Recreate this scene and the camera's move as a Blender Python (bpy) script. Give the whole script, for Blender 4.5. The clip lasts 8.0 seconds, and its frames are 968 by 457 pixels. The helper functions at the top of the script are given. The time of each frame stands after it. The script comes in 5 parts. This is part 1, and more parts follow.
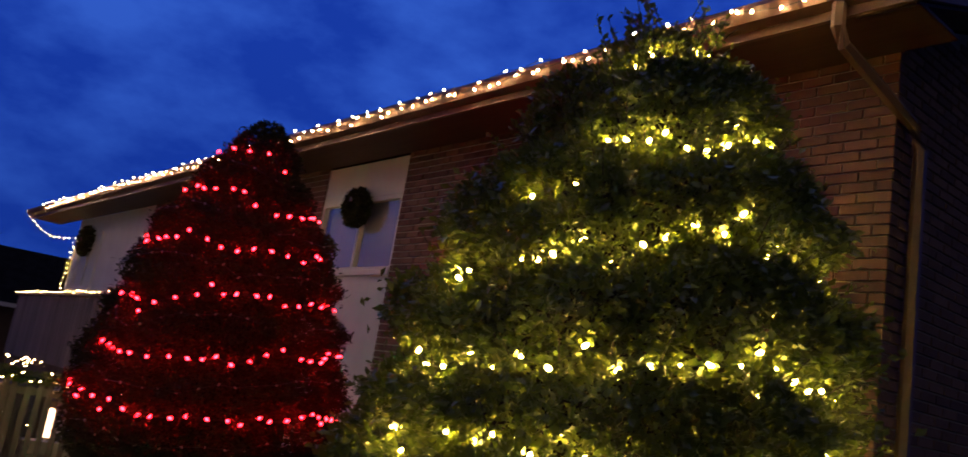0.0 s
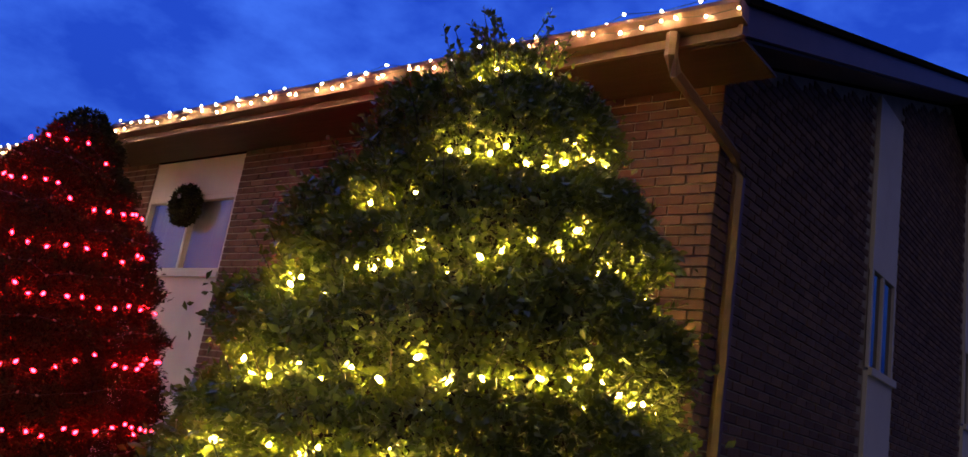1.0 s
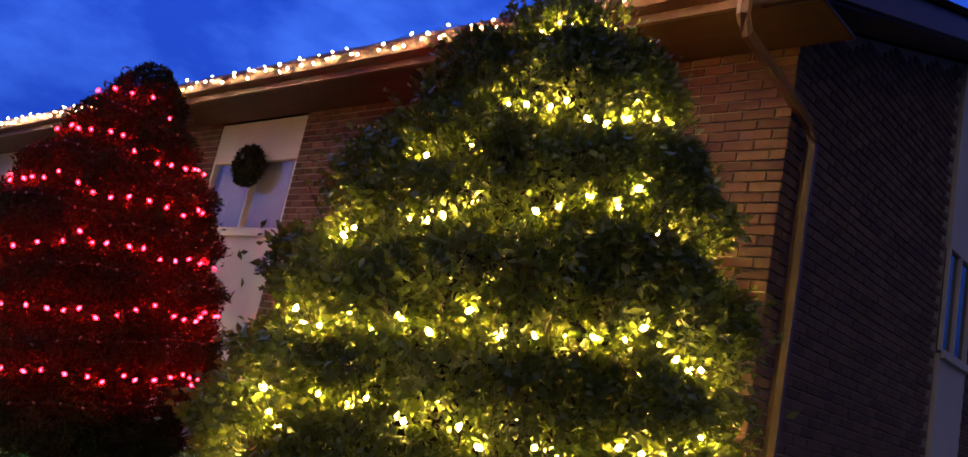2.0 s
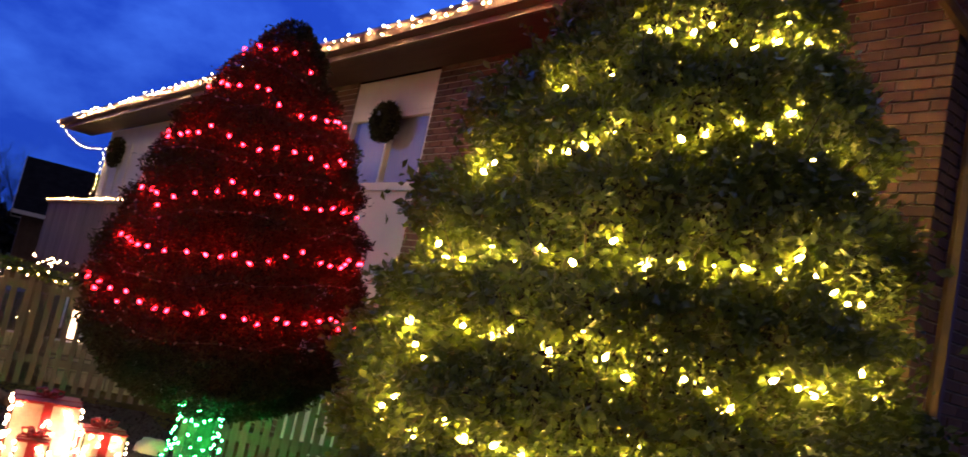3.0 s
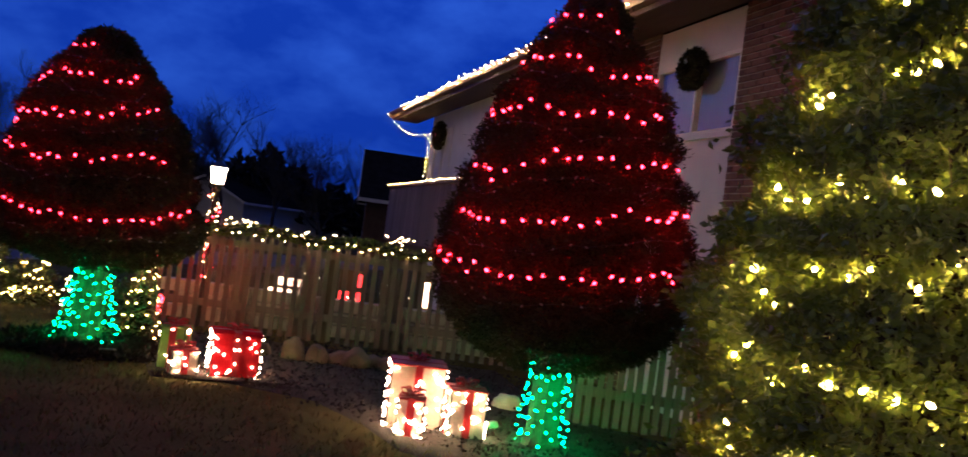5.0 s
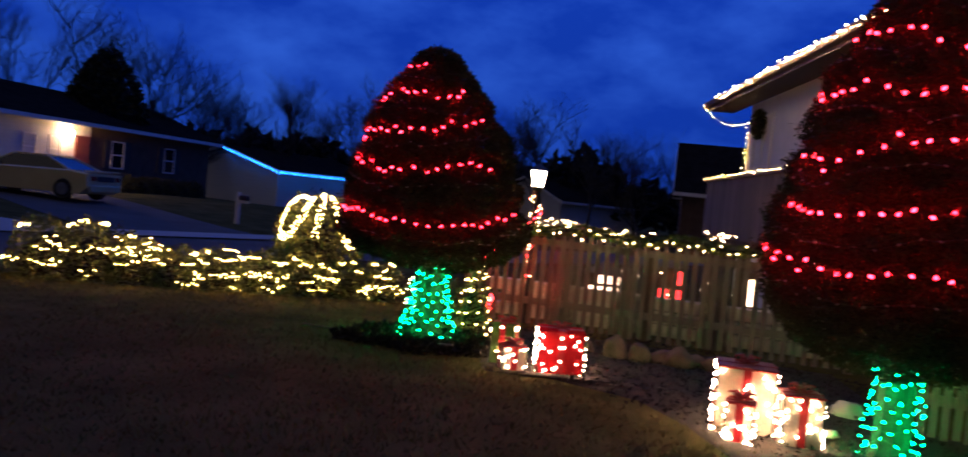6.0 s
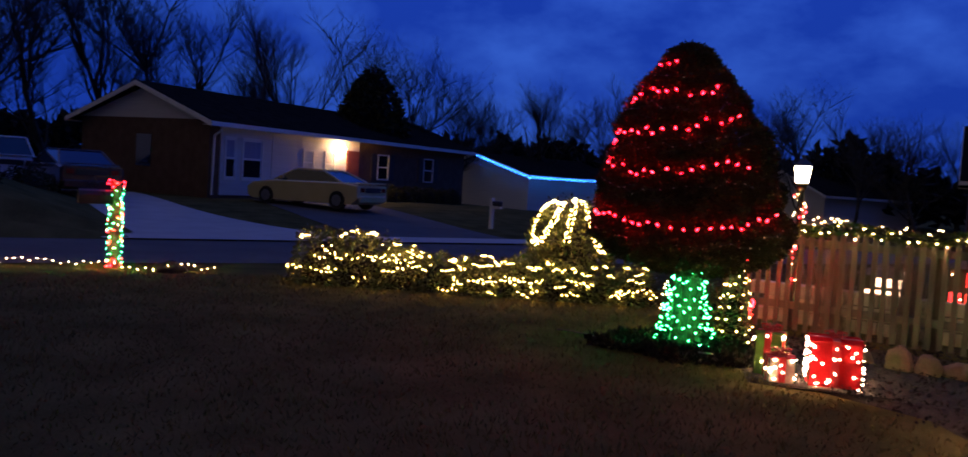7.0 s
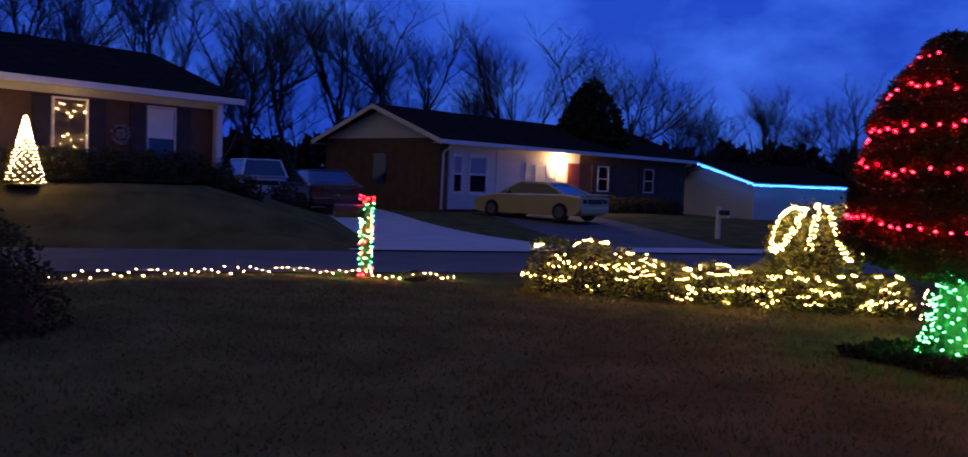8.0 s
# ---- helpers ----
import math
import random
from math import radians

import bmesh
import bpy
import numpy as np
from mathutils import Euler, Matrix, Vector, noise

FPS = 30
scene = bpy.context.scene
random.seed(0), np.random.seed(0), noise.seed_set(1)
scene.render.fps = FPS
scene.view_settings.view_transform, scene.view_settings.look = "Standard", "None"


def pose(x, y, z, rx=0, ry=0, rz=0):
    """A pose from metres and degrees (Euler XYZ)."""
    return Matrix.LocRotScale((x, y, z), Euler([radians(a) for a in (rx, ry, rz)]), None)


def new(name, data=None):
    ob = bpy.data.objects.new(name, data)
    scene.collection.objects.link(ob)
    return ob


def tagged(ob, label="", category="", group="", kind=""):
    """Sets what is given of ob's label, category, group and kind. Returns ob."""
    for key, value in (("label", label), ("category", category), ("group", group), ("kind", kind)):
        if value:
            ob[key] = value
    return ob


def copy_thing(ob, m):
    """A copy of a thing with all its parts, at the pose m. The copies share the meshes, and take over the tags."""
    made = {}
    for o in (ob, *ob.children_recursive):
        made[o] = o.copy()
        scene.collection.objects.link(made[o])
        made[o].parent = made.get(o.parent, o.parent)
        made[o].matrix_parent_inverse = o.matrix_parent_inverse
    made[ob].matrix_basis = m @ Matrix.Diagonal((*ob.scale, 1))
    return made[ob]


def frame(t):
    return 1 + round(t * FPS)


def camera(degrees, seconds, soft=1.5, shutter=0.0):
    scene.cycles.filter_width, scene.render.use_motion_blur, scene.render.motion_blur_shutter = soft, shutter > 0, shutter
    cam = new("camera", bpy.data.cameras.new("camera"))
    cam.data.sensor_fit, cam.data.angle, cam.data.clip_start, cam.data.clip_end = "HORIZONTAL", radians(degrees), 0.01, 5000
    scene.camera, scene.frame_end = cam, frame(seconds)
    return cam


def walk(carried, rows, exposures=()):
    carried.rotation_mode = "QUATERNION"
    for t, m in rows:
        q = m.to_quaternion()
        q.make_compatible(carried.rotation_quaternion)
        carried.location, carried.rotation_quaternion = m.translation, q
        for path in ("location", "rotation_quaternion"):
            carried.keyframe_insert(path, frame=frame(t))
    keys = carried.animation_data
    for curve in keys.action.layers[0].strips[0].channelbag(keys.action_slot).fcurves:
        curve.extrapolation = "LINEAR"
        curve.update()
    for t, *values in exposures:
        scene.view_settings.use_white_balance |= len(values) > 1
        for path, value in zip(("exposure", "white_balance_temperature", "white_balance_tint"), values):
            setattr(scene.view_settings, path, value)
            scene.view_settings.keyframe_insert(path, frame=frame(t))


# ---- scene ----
cam = camera(58.5, 8.0, soft=1.5, shutter=0.25)
# seconds, place in metres, tilt, lean and turn in degrees
PATH = [
    (0.0, 0.060, -0.090, 1.705, 101.75, -9.17, -2.00),
    (0.5, 0.050, -0.040, 1.718, 103.48, -9.28, -8.83),
    (1.0, 0.070, -0.040, 1.724, 104.00, -9.19, -13.04),
    (1.2, 0.090, -0.030, 1.705, 103.95, -9.50, -12.22),
    (2.3, 0.125, 0.090, 1.639, 100.62, -12.10, -8.01),
    (2.5, 0.120, 0.100, 1.607, 99.93, -12.18, -6.53),
    (3.0, 0.110, 0.125, 1.550, 97.42, -12.10, -0.53),
    (3.5, 0.070, 0.150, 1.525, 94.84, -11.55, 4.75),
    (4.0, 0.040, 0.150, 1.515, 93.10, -10.72, 9.88),
    (5.3, 0.000, 0.020, 1.535, 89.98, -6.97, 25.24),
    (5.5, -0.020, 0.020, 1.535, 89.60, -6.79, 29.24),
    (6.0, -0.030, 0.050, 1.560, 88.09, -5.68, 41.26),
    (6.5, -0.110, 0.120, 1.570, 87.20, -4.34, 51.44),
    (7.0, -0.160, 0.120, 1.590, 86.82, -3.60, 57.65),
    (7.5, -0.220, -0.020, 1.570, 86.83, -3.26, 64.80),
    (8.0, -0.130, -0.150, 1.540, 86.93, -2.15, 71.84),
]
# the clip's camera darkens a little as the lit gifts and houses come into view
walk(cam, [(r[0], pose(*r[1:])) for r in PATH], [(0.0, 0.5, 6700, 13), (0.5, 0.85, 6800, 13), (1.0, 1.25, 6900, 15), (2.5, 1.35, 6900, 15), (3.5, 1.3, 6900, 15), (4.2, 1.05, 6700, 15), (5.5, 0.6, 5800, 17), (6.0, 0.7, 6100, 16), (7.0, 0.75, 6700, 15), (8.0, 1.4, 7000, 15)])

# ---- dusk sky ----
world = bpy.data.worlds.new("dusk")
scene.world = world
world.use_nodes = True
wn, wl = world.node_tree.nodes, world.node_tree.links
wn.clear()
w_out = wn.new("ShaderNodeOutputWorld")
w_bg = wn.new("ShaderNodeBackground")
w_co = wn.new("ShaderNodeTexCoord")
w_sep = wn.new("ShaderNodeSeparateXYZ")
w_map = wn.new("ShaderNodeMapping")
w_map.inputs["Scale"].default_value = (1.0, 1.0, 1.9)
w_noise = wn.new("ShaderNodeTexNoise")
w_noise.inputs["Scale"].default_value = 6.5
w_noise.inputs["Detail"].default_value = 7
w_noise.inputs["Roughness"].default_value = 0.55
w_cloud = wn.new("ShaderNodeValToRGB")
w_cloud.color_ramp.elements[0].position, w_cloud.color_ramp.elements[1].position = 0.40, 0.68
w_cloud.color_ramp.elements[0].color = (0.004, 0.024, 0.215, 1)
w_cloud.color_ramp.elements[1].color = (0.015, 0.060, 0.33, 1)
w_low = wn.new("ShaderNodeValToRGB")
w_low.color_ramp.elements[0].position, w_low.color_ramp.elements[1].position = 0.0, 0.35
w_low.color_ramp.elements[0].color = (0.72, 0.72, 0.72, 1)
w_low.color_ramp.elements[1].color = (1, 1, 1, 1)
w_mul = wn.new("ShaderNodeMix")
w_mul.data_type, w_mul.blend_type = "RGBA", "MULTIPLY"
w_mul.inputs["Factor"].default_value = 1
wl.new(w_co.outputs["Generated"], w_map.inputs["Vector"])
wl.new(w_map.outputs["Vector"], w_noise.inputs["Vector"])
wl.new(w_noise.outputs["Fac"], w_cloud.inputs["Fac"])
wl.new(w_co.outputs["Generated"], w_sep.inputs["Vector"])
wl.new(w_sep.outputs["Z"], w_low.inputs["Fac"])
wl.new(w_cloud.outputs["Color"], w_mul.inputs["A"])
wl.new(w_low.outputs["Color"], w_mul.inputs["B"])
# paler dusk overhead and behind the camera
w_dot = wn.new("ShaderNodeVectorMath")
w_dot.operation = "DOT_PRODUCT"
w_dot.inputs[1].default_value = (-0.2, -0.7, 0.68)
w_rng = wn.new("ShaderNodeMapRange")
w_rng.interpolation_type = "SMOOTHSTEP"
w_rng.inputs["From Min"].default_value, w_rng.inputs["From Max"].default_value = 0.45, 0.95
w_glow = wn.new("ShaderNodeMix")
w_glow.data_type = "RGBA"
w_glow.inputs["B"].default_value = (0.062, 0.053, 0.051, 1)
wl.new(w_co.outputs["Generated"], w_dot.inputs[0])
wl.new(w_dot.outputs["Value"], w_rng.inputs["Value"])
wl.new(w_rng.outputs["Result"], w_glow.inputs["Factor"])
# night already lies over the south-east
w_east = wn.new("ShaderNodeVectorMath")
w_east.operation = "DOT_PRODUCT"
w_east.inputs[1].default_value = (0.75, -0.66, 0.0)
w_fade = wn.new("ShaderNodeMapRange")
w_fade.interpolation_type = "SMOOTHSTEP"
w_fade.inputs["From Min"].default_value, w_fade.inputs["From Max"].default_value = 0.10, 0.65
w_fade.inputs["To Min"].default_value, w_fade.inputs["To Max"].default_value = 1.0, 0.14
w_night = wn.new("ShaderNodeMix")
w_night.data_type, w_night.blend_type = "RGBA", "MULTIPLY"
w_night.inputs["Factor"].default_value = 1
wl.new(w_co.outputs["Generated"], w_east.inputs[0])
wl.new(w_east.outputs["Value"], w_fade.inputs["Value"])
wl.new(w_mul.outputs["Result"], w_night.inputs["A"])
wl.new(w_fade.outputs["Result"], w_night.inputs["B"])
wl.new(w_night.outputs["Result"], w_glow.inputs["A"])
wl.new(w_glow.outputs["Result"], w_bg.inputs["Color"])
wl.new(w_bg.outputs["Background"], w_out.inputs["Surface"])
w_bg.inputs["Strength"].default_value = 1.2


# ---- materials ----
def material(name, a, b, scale=8.0, rough=0.8, bump=0.3, fine=90.0, metal=0.0, island=0.0, per_object=0.0, stretch=(1, 1, 1), spec=0.5):
    """Two tones mixed by coarse stains and fine grain, with relief; pieces may vary one from another."""
    m = bpy.data.materials.new(name)
    m.use_nodes = True
    n, l = m.node_tree.nodes, m.node_tree.links
    p = n["Principled BSDF"]
    p.inputs["Roughness"].default_value, p.inputs["Metallic"].default_value = rough, metal
    p.inputs["Specular IOR Level"].default_value = spec
    co, mp = n.new("ShaderNodeTexCoord"), n.new("ShaderNodeMapping")
    mp.inputs["Scale"].default_value = stretch
    l.new(co.outputs["Object"], mp.inputs["Vector"])
    big, small = n.new("ShaderNodeTexNoise"), n.new("ShaderNodeTexNoise")
    big.inputs["Scale"].default_value, small.inputs["Scale"].default_value = scale, fine
    big.inputs["Detail"].default_value = small.inputs["Detail"].default_value = 4
    l.new(mp.outputs["Vector"], big.inputs["Vector"])
    l.new(mp.outputs["Vector"], small.inputs["Vector"])
    add = n.new("ShaderNodeMath")
    add.operation = "MULTIPLY_ADD"
    l.new(small.outputs["Fac"], add.inputs[0])
    add.inputs[1].default_value = 0.45
    l.new(big.outputs["Fac"], add.inputs[2])
    last = add.outputs[0]
    for amount, node, socket in ((island, "ShaderNodeNewGeometry", "Random Per Island"), (per_object, "ShaderNodeObjectInfo", "Random")):
        if amount:
            g, ma = n.new(node), n.new("ShaderNodeMath")
            ma.operation = "MULTIPLY_ADD"
            l.new(g.outputs[socket], ma.inputs[0])
            ma.inputs[1].default_value = amount
            l.new(last, ma.inputs[2])
            last = ma.outputs[0]
    top = 0.72 + 0.28 + 0.5 * (island + per_object)
    ramp = n.new("ShaderNodeMapRange")
    ramp.inputs["From Min"].default_value, ramp.inputs["From Max"].default_value = 0.45, top + 0.1 + 0.35 * (island + per_object)
    l.new(last, ramp.inputs["Value"])
    mix = n.new("ShaderNodeMix")
    mix.data_type = "RGBA"
    mix.inputs["A"].default_value, mix.inputs["B"].default_value = (*a, 1), (*b, 1)
    l.new(ramp.outputs["Result"], mix.inputs["Factor"])
    l.new(mix.outputs["Result"], p.inputs["Base Color"])
    if bump:
        bm = n.new("ShaderNodeBump")
        bm.inputs["Strength"].default_value, bm.inputs["Distance"].default_value = bump, 0.01
        l.new(small.outputs["Fac"], bm.inputs["Height"])
        l.new(bm.outputs["Normal"], p.inputs["Normal"])
    return m


def glowing(name, colour, strength):
    m = bpy.data.materials.new(name)
    m.use_nodes = True
    p = m.node_tree.nodes["Principled BSDF"]
    p.inputs["Base Color"].default_value = (*colour, 1)
    p.inputs["Emission Color"].default_value = (*colour, 1)
    p.inputs["Emission Strength"].default_value = strength
    return m


def glassy(name, tint, rough=0.05):
    m = bpy.data.materials.new(name)
    m.use_nodes = True
    p = m.node_tree.nodes["Principled BSDF"]
    p.inputs["Base Color"].default_value = (*tint, 1)
    p.inputs["Roughness"].default_value = rough
    p.inputs["Transmission Weight"].default_value = 1.0
    return m


BRICK = material("brick", (0.085, 0.045, 0.035), (0.235, 0.135, 0.095), 5, 0.85, 0.5, 140, island=0.9, per_object=0.0)
BRICK_PIECE = material("brick_piece", (0.085, 0.045, 0.035), (0.235, 0.135, 0.095), 5, 0.85, 0.5, 140, per_object=0.9)
MORTAR = material("mortar", (0.35, 0.30, 0.255), (0.48, 0.42, 0.365), 6, 0.95, 0.5, 160)
WHITE = material("white_paint", (0.66, 0.63, 0.60), (0.80, 0.78, 0.75), 2.5, 0.6, 0.1, 60)
SOFFIT = material("brown_soffit", (0.055, 0.032, 0.023), (0.095, 0.056, 0.040), 3, 0.6, 0.15, 50, stretch=(1, 8, 1))
GUTTER = material("brown_metal", (0.115, 0.067, 0.052), (0.175, 0.105, 0.082), 3, 0.45, 0.05, 40)
SHINGLE = material("dark_shingle", (0.012, 0.011, 0.010), (0.030, 0.027, 0.024), 3, 1.0, 0.6, 60, spec=0.0)
WOOD = material("weathered_wood", (0.110, 0.086, 0.080), (0.25, 0.205, 0.195), 3, 0.85, 0.4, 40, per_object=0.5, stretch=(6, 6, 0.6))
DARK_WOOD = material("old_post_wood", (0.08, 0.06, 0.045), (0.17, 0.13, 0.10), 3, 0.9, 0.4, 40, stretch=(6, 6, 0.6))
GRASS = material("winter_grass", (0.050, 0.047, 0.019), (0.138, 0.124, 0.050), 1.3, 1.0, 0.8, 35, spec=0.0)
BLADE = material("grass_blade", (0.056, 0.056, 0.020), (0.18, 0.155, 0.065), 2, 0.9, 0, 30, island=0.8, spec=0.05)
MULCH = material("dark_mulch", (0.008, 0.006, 0.005), (0.028, 0.018, 0.014), 9, 0.95, 1.0, 60)
ASPHALT = material("asphalt", (0.065, 0.063, 0.060), (0.115, 0.110, 0.105), 0.8, 0.9, 0.3, 70, spec=0.25)
CONCRETE = material("concrete", (0.33, 0.32, 0.30), (0.45, 0.44, 0.41), 1.2, 0.85, 0.2, 40)


def leafy(m, amount, tint):
    """Lets some light through thin leaves."""
    n, l = m.node_tree.nodes, m.node_tree.links
    tr, mx = n.new("ShaderNodeBsdfTranslucent"), n.new("ShaderNodeMixShader")
    tr.inputs["Color"].default_value = (*tint, 1)
    mx.inputs["Fac"].default_value = amount
    l.new(n["Principled BSDF"].outputs[0], mx.inputs[1])
    l.new(tr.outputs[0], mx.inputs[2])
    l.new(mx.outputs[0], n["Material Output"].inputs["Surface"])
    return m


HOLLY = leafy(material("holly_leaf", (0.020, 0.042, 0.006), (0.190, 0.230, 0.034), 6, 0.36, 0, 40, island=0.7), 0.12, (0.16, 0.20, 0.03))
CYPRESS = material("conifer_spray", (0.020, 0.024, 0.010), (0.068, 0.066, 0.028), 6, 0.75, 0, 40, island=0.6, spec=0.2)
SHRUB = material("shrub_leaf", (0.035, 0.052, 0.018), (0.10, 0.12, 0.045), 6, 0.5, 0, 40, island=0.6)
# near-black: the shade deep inside foliage is put into this colour
CORE = material("foliage_shade", (0.004, 0.004, 0.003), (0.012, 0.011, 0.007), 9, 0.95, 0.6, 40)
BARK = material("bark", (0.035, 0.028, 0.022), (0.095, 0.08, 0.065), 5, 0.95, 0.8, 50, stretch=(3, 3, 0.5))
WIRE = material("green_wire", (0.010, 0.025, 0.012), (0.018, 0.04, 0.02), 5, 0.5, 0, 40)
STONE = material("garden_stone", (0.10, 0.062, 0.045), (0.21, 0.14, 0.105), 5, 0.9, 0.7, 50)
PALE_STONE = material("pale_stone", (0.40, 0.37, 0.32), (0.58, 0.54, 0.48), 5, 0.9, 0.5, 50)
BLACK = material("black_metal", (0.012, 0.012, 0.013), (0.025, 0.025, 0.027), 5, 0.45, 0.05, 60)
GLASS = material("dark_glass", (0.010, 0.012, 0.018), (0.016, 0.018, 0.026), 1, 0.06, 0, 20, spec=0.8)
CURTAIN = material("pale_curtain", (0.22, 0.22, 0.32), (0.36, 0.36, 0.48), 3, 0.8, 0.1, 40, stretch=(9, 9, 0.3))

WARM = glowing("warm_white_bulb", (1.0, 0.62, 0.24), 55)
WARM_BIG = glowing("warm_white_large_bulb", (1.0, 0.66, 0.14), 165)
RED_GLOW = glowing("red_bulb", (1.0, 0.0040, 0.0068), 85)
GREEN_GLOW = glowing("green_bulb", (0.0012, 1.0, 0.15), 90)
BLUE_GLOW = glowing("blue_icicle_bulb", (0.02, 0.20, 1.0), 14)
LAMP_GLOW = glowing("lamp_glass", (1.0, 0.70, 0.38), 30)


# ---- building helpers ----
def np_mesh(name, verts, faces):
    me = bpy.data.meshes.new(name)
    me.from_pydata([tuple(v) for v in verts], [], [tuple(f) for f in faces])
    return me


def part(name, shape, mat, parent, label="", kind="", smooth=False):
    """Links a bmesh or mesh as one object under a thing or a part."""
    if isinstance(shape, bmesh.types.BMesh):
        me = bpy.data.meshes.new(name)
        shape.to_mesh(me)
        shape.free()
    else:
        me = shape
    if mat and not me.materials:
        me.materials.append(mat)
    if smooth:
        me.polygons.foreach_set("use_smooth", [True] * len(me.polygons))
    ob = new(name, me)
    ob.parent = parent
    return tagged(ob, label, kind=kind)


def thing(name, label, category, m=None, group="", kind=""):
    ob = new(name)
    ob.empty_display_size = 0.2
    ob.matrix_basis = m or Matrix()
    return tagged(ob, label, category, group, kind)


def box(bm, x0, x1, y0, y1, z0, z1, bevel=0.0):
    made = bmesh.ops.create_cube(bm, size=1.0, matrix=Matrix.LocRotScale(((x0 + x1) / 2, (y0 + y1) / 2, (z0 + z1) / 2), None, (abs(x1 - x0), abs(y1 - y0), abs(z1 - z0))))
    if bevel:
        edges = list({e for v in made["verts"] for e in v.link_edges})
        bmesh.ops.bevel(bm, geom=edges, offset=bevel, segments=1, affect="EDGES")
    return bm


def boxed(x0, x1, y0, y1, z0, z1, bevel=0.0):
    return box(bmesh.new(), x0, x1, y0, y1, z0, z1, bevel)


def lathe(profile, sides=16, caps=True):
    """A turned shape about z from rows of (radius, height)."""
    bm = bmesh.new()
    rings = [[bm.verts.new((r * math.cos(2 * math.pi * k / sides), r * math.sin(2 * math.pi * k / sides), z)) for k in range(sides)] for r, z in profile]
    for a, b in zip(rings, rings[1:]):
        for k in range(sides):
            bm.faces.new((a[k], a[(k + 1) % sides], b[(k + 1) % sides], b[k]))
    if caps:
        bm.faces.new(rings[0][::-1])
        bm.faces.new(rings[-1])
    return bm


def tube(points, radius, sides=5, taper=1.0):
    """A round bar along points."""
    verts, faces = [], []
    pts = [Vector(p) for p in points]
    for i, p in enumerate(pts):
        d = (pts[min(i + 1, len(pts) - 1)] - pts[max(i - 1, 0)]).normalized()
        a = d.cross(Vector((0, 0, 1)) if abs(d.z) < 0.9 else Vector((1, 0, 0))).normalized()
        b = d.cross(a)
        r = radius * (1 + (taper - 1) * i / max(1, len(pts) - 1))
        for k in range(sides):
            t = 2 * math.pi * k / sides
            verts.append(p + a * (r * math.cos(t)) + b * (r * math.sin(t)))
    for i in range(len(pts) - 1):
        for k in range(sides):
            q, w = i * sides + k, i * sides + (k + 1) % sides
            faces.append((q, w, w + sides, q + sides))
    faces.append(tuple(range(sides))[::-1])
    faces.append(tuple((len(pts) - 1) * sides + k for k in range(sides)))
    return np_mesh("tube", verts, faces)


def bulb_mesh(name, mat, radius, length):
    """A small pointed lamp bulb, tip along +z."""
    me = bpy.data.meshes.new(name)
    bm = lathe([(radius * 0.55, -length * 0.45), (radius, -length * 0.05), (radius * 0.7, length * 0.3), (radius * 0.12, length * 0.55)], 6)
    bm.to_mesh(me)
    bm.free()
    me.materials.append(mat)
    return me


BULB_WARM = bulb_mesh("bulb", WARM, 0.0065, 0.020)
BULB_EAVE = bulb_mesh("bulb", glowing("eave_bulb", (1.0, 0.62, 0.26), 95), 0.0085, 0.024)
BULB_YELLOW = bulb_mesh("bulb", glowing("yellow_white_bulb", (1.0, 0.58, 0.12), 65), 0.0062, 0.020)
BULB_GIFT = bulb_mesh("bulb", glowing("gift_bulb", (1.0, 0.64, 0.34), 75), 0.0072, 0.022)
BULB_BIG = bulb_mesh("bulb", WARM_BIG, 0.0100, 0.030)
BULB_RED = bulb_mesh("bulb", RED_GLOW, 0.0118, 0.031)
BULB_GREEN = bulb_mesh("bulb", GREEN_GLOW, 0.0066, 0.020)
BULB_OFF = bulb_mesh("bulb", material("unlit_clear_bulb", (0.30, 0.28, 0.22), (0.42, 0.40, 0.34), 5, 0.15, 0, 40), 0.008, 0.024)
BULB_BLUE = bulb_mesh("bulb", BLUE_GLOW, 0.024, 0.09)


def light_string(name, label, points, bulb, group="", wire=0.004, rng=None, joined=False):
    """A wire along points, with a bulb at every point, each a part of the string."""
    rng = rng or random.Random(3)
    base = Vector(points[0])
    st = thing(name, label, "string lights", Matrix.Translation(base), group)
    part("wire", tube([Vector(p) - base for p in points], wire, 3), WIRE, st)
    if joined:
        v0 = np.array([v.co[:] for v in bulb.vertices])
        f0 = [tuple(f.vertices) for f in bulb.polygons]
        vs, fs = [], []
        for i, p in enumerate(points):
            e = np.array(Euler((rng.uniform(-2, 2), rng.uniform(-2, 2), 0)).to_matrix())
            vs.append(v0 @ e.T + np.array(Vector(p) - base))
            fs += [tuple(k + i * len(v0) for k in f) for f in f0]
        me = np_mesh("bulbs", np.concatenate(vs), fs)
        me.materials.append(bulb.materials[0])
        part("bulbs", me, None, st, kind="stuff")
        return st
    for p in points:
        b = new("bulb", bulb)
        b.parent = st
        b.matrix_basis = Matrix.LocRotScale(Vector(p) - base, Euler((rng.uniform(-1.2, 1.2), rng.uniform(-1.2, 1.2), 0)), None)
    return st


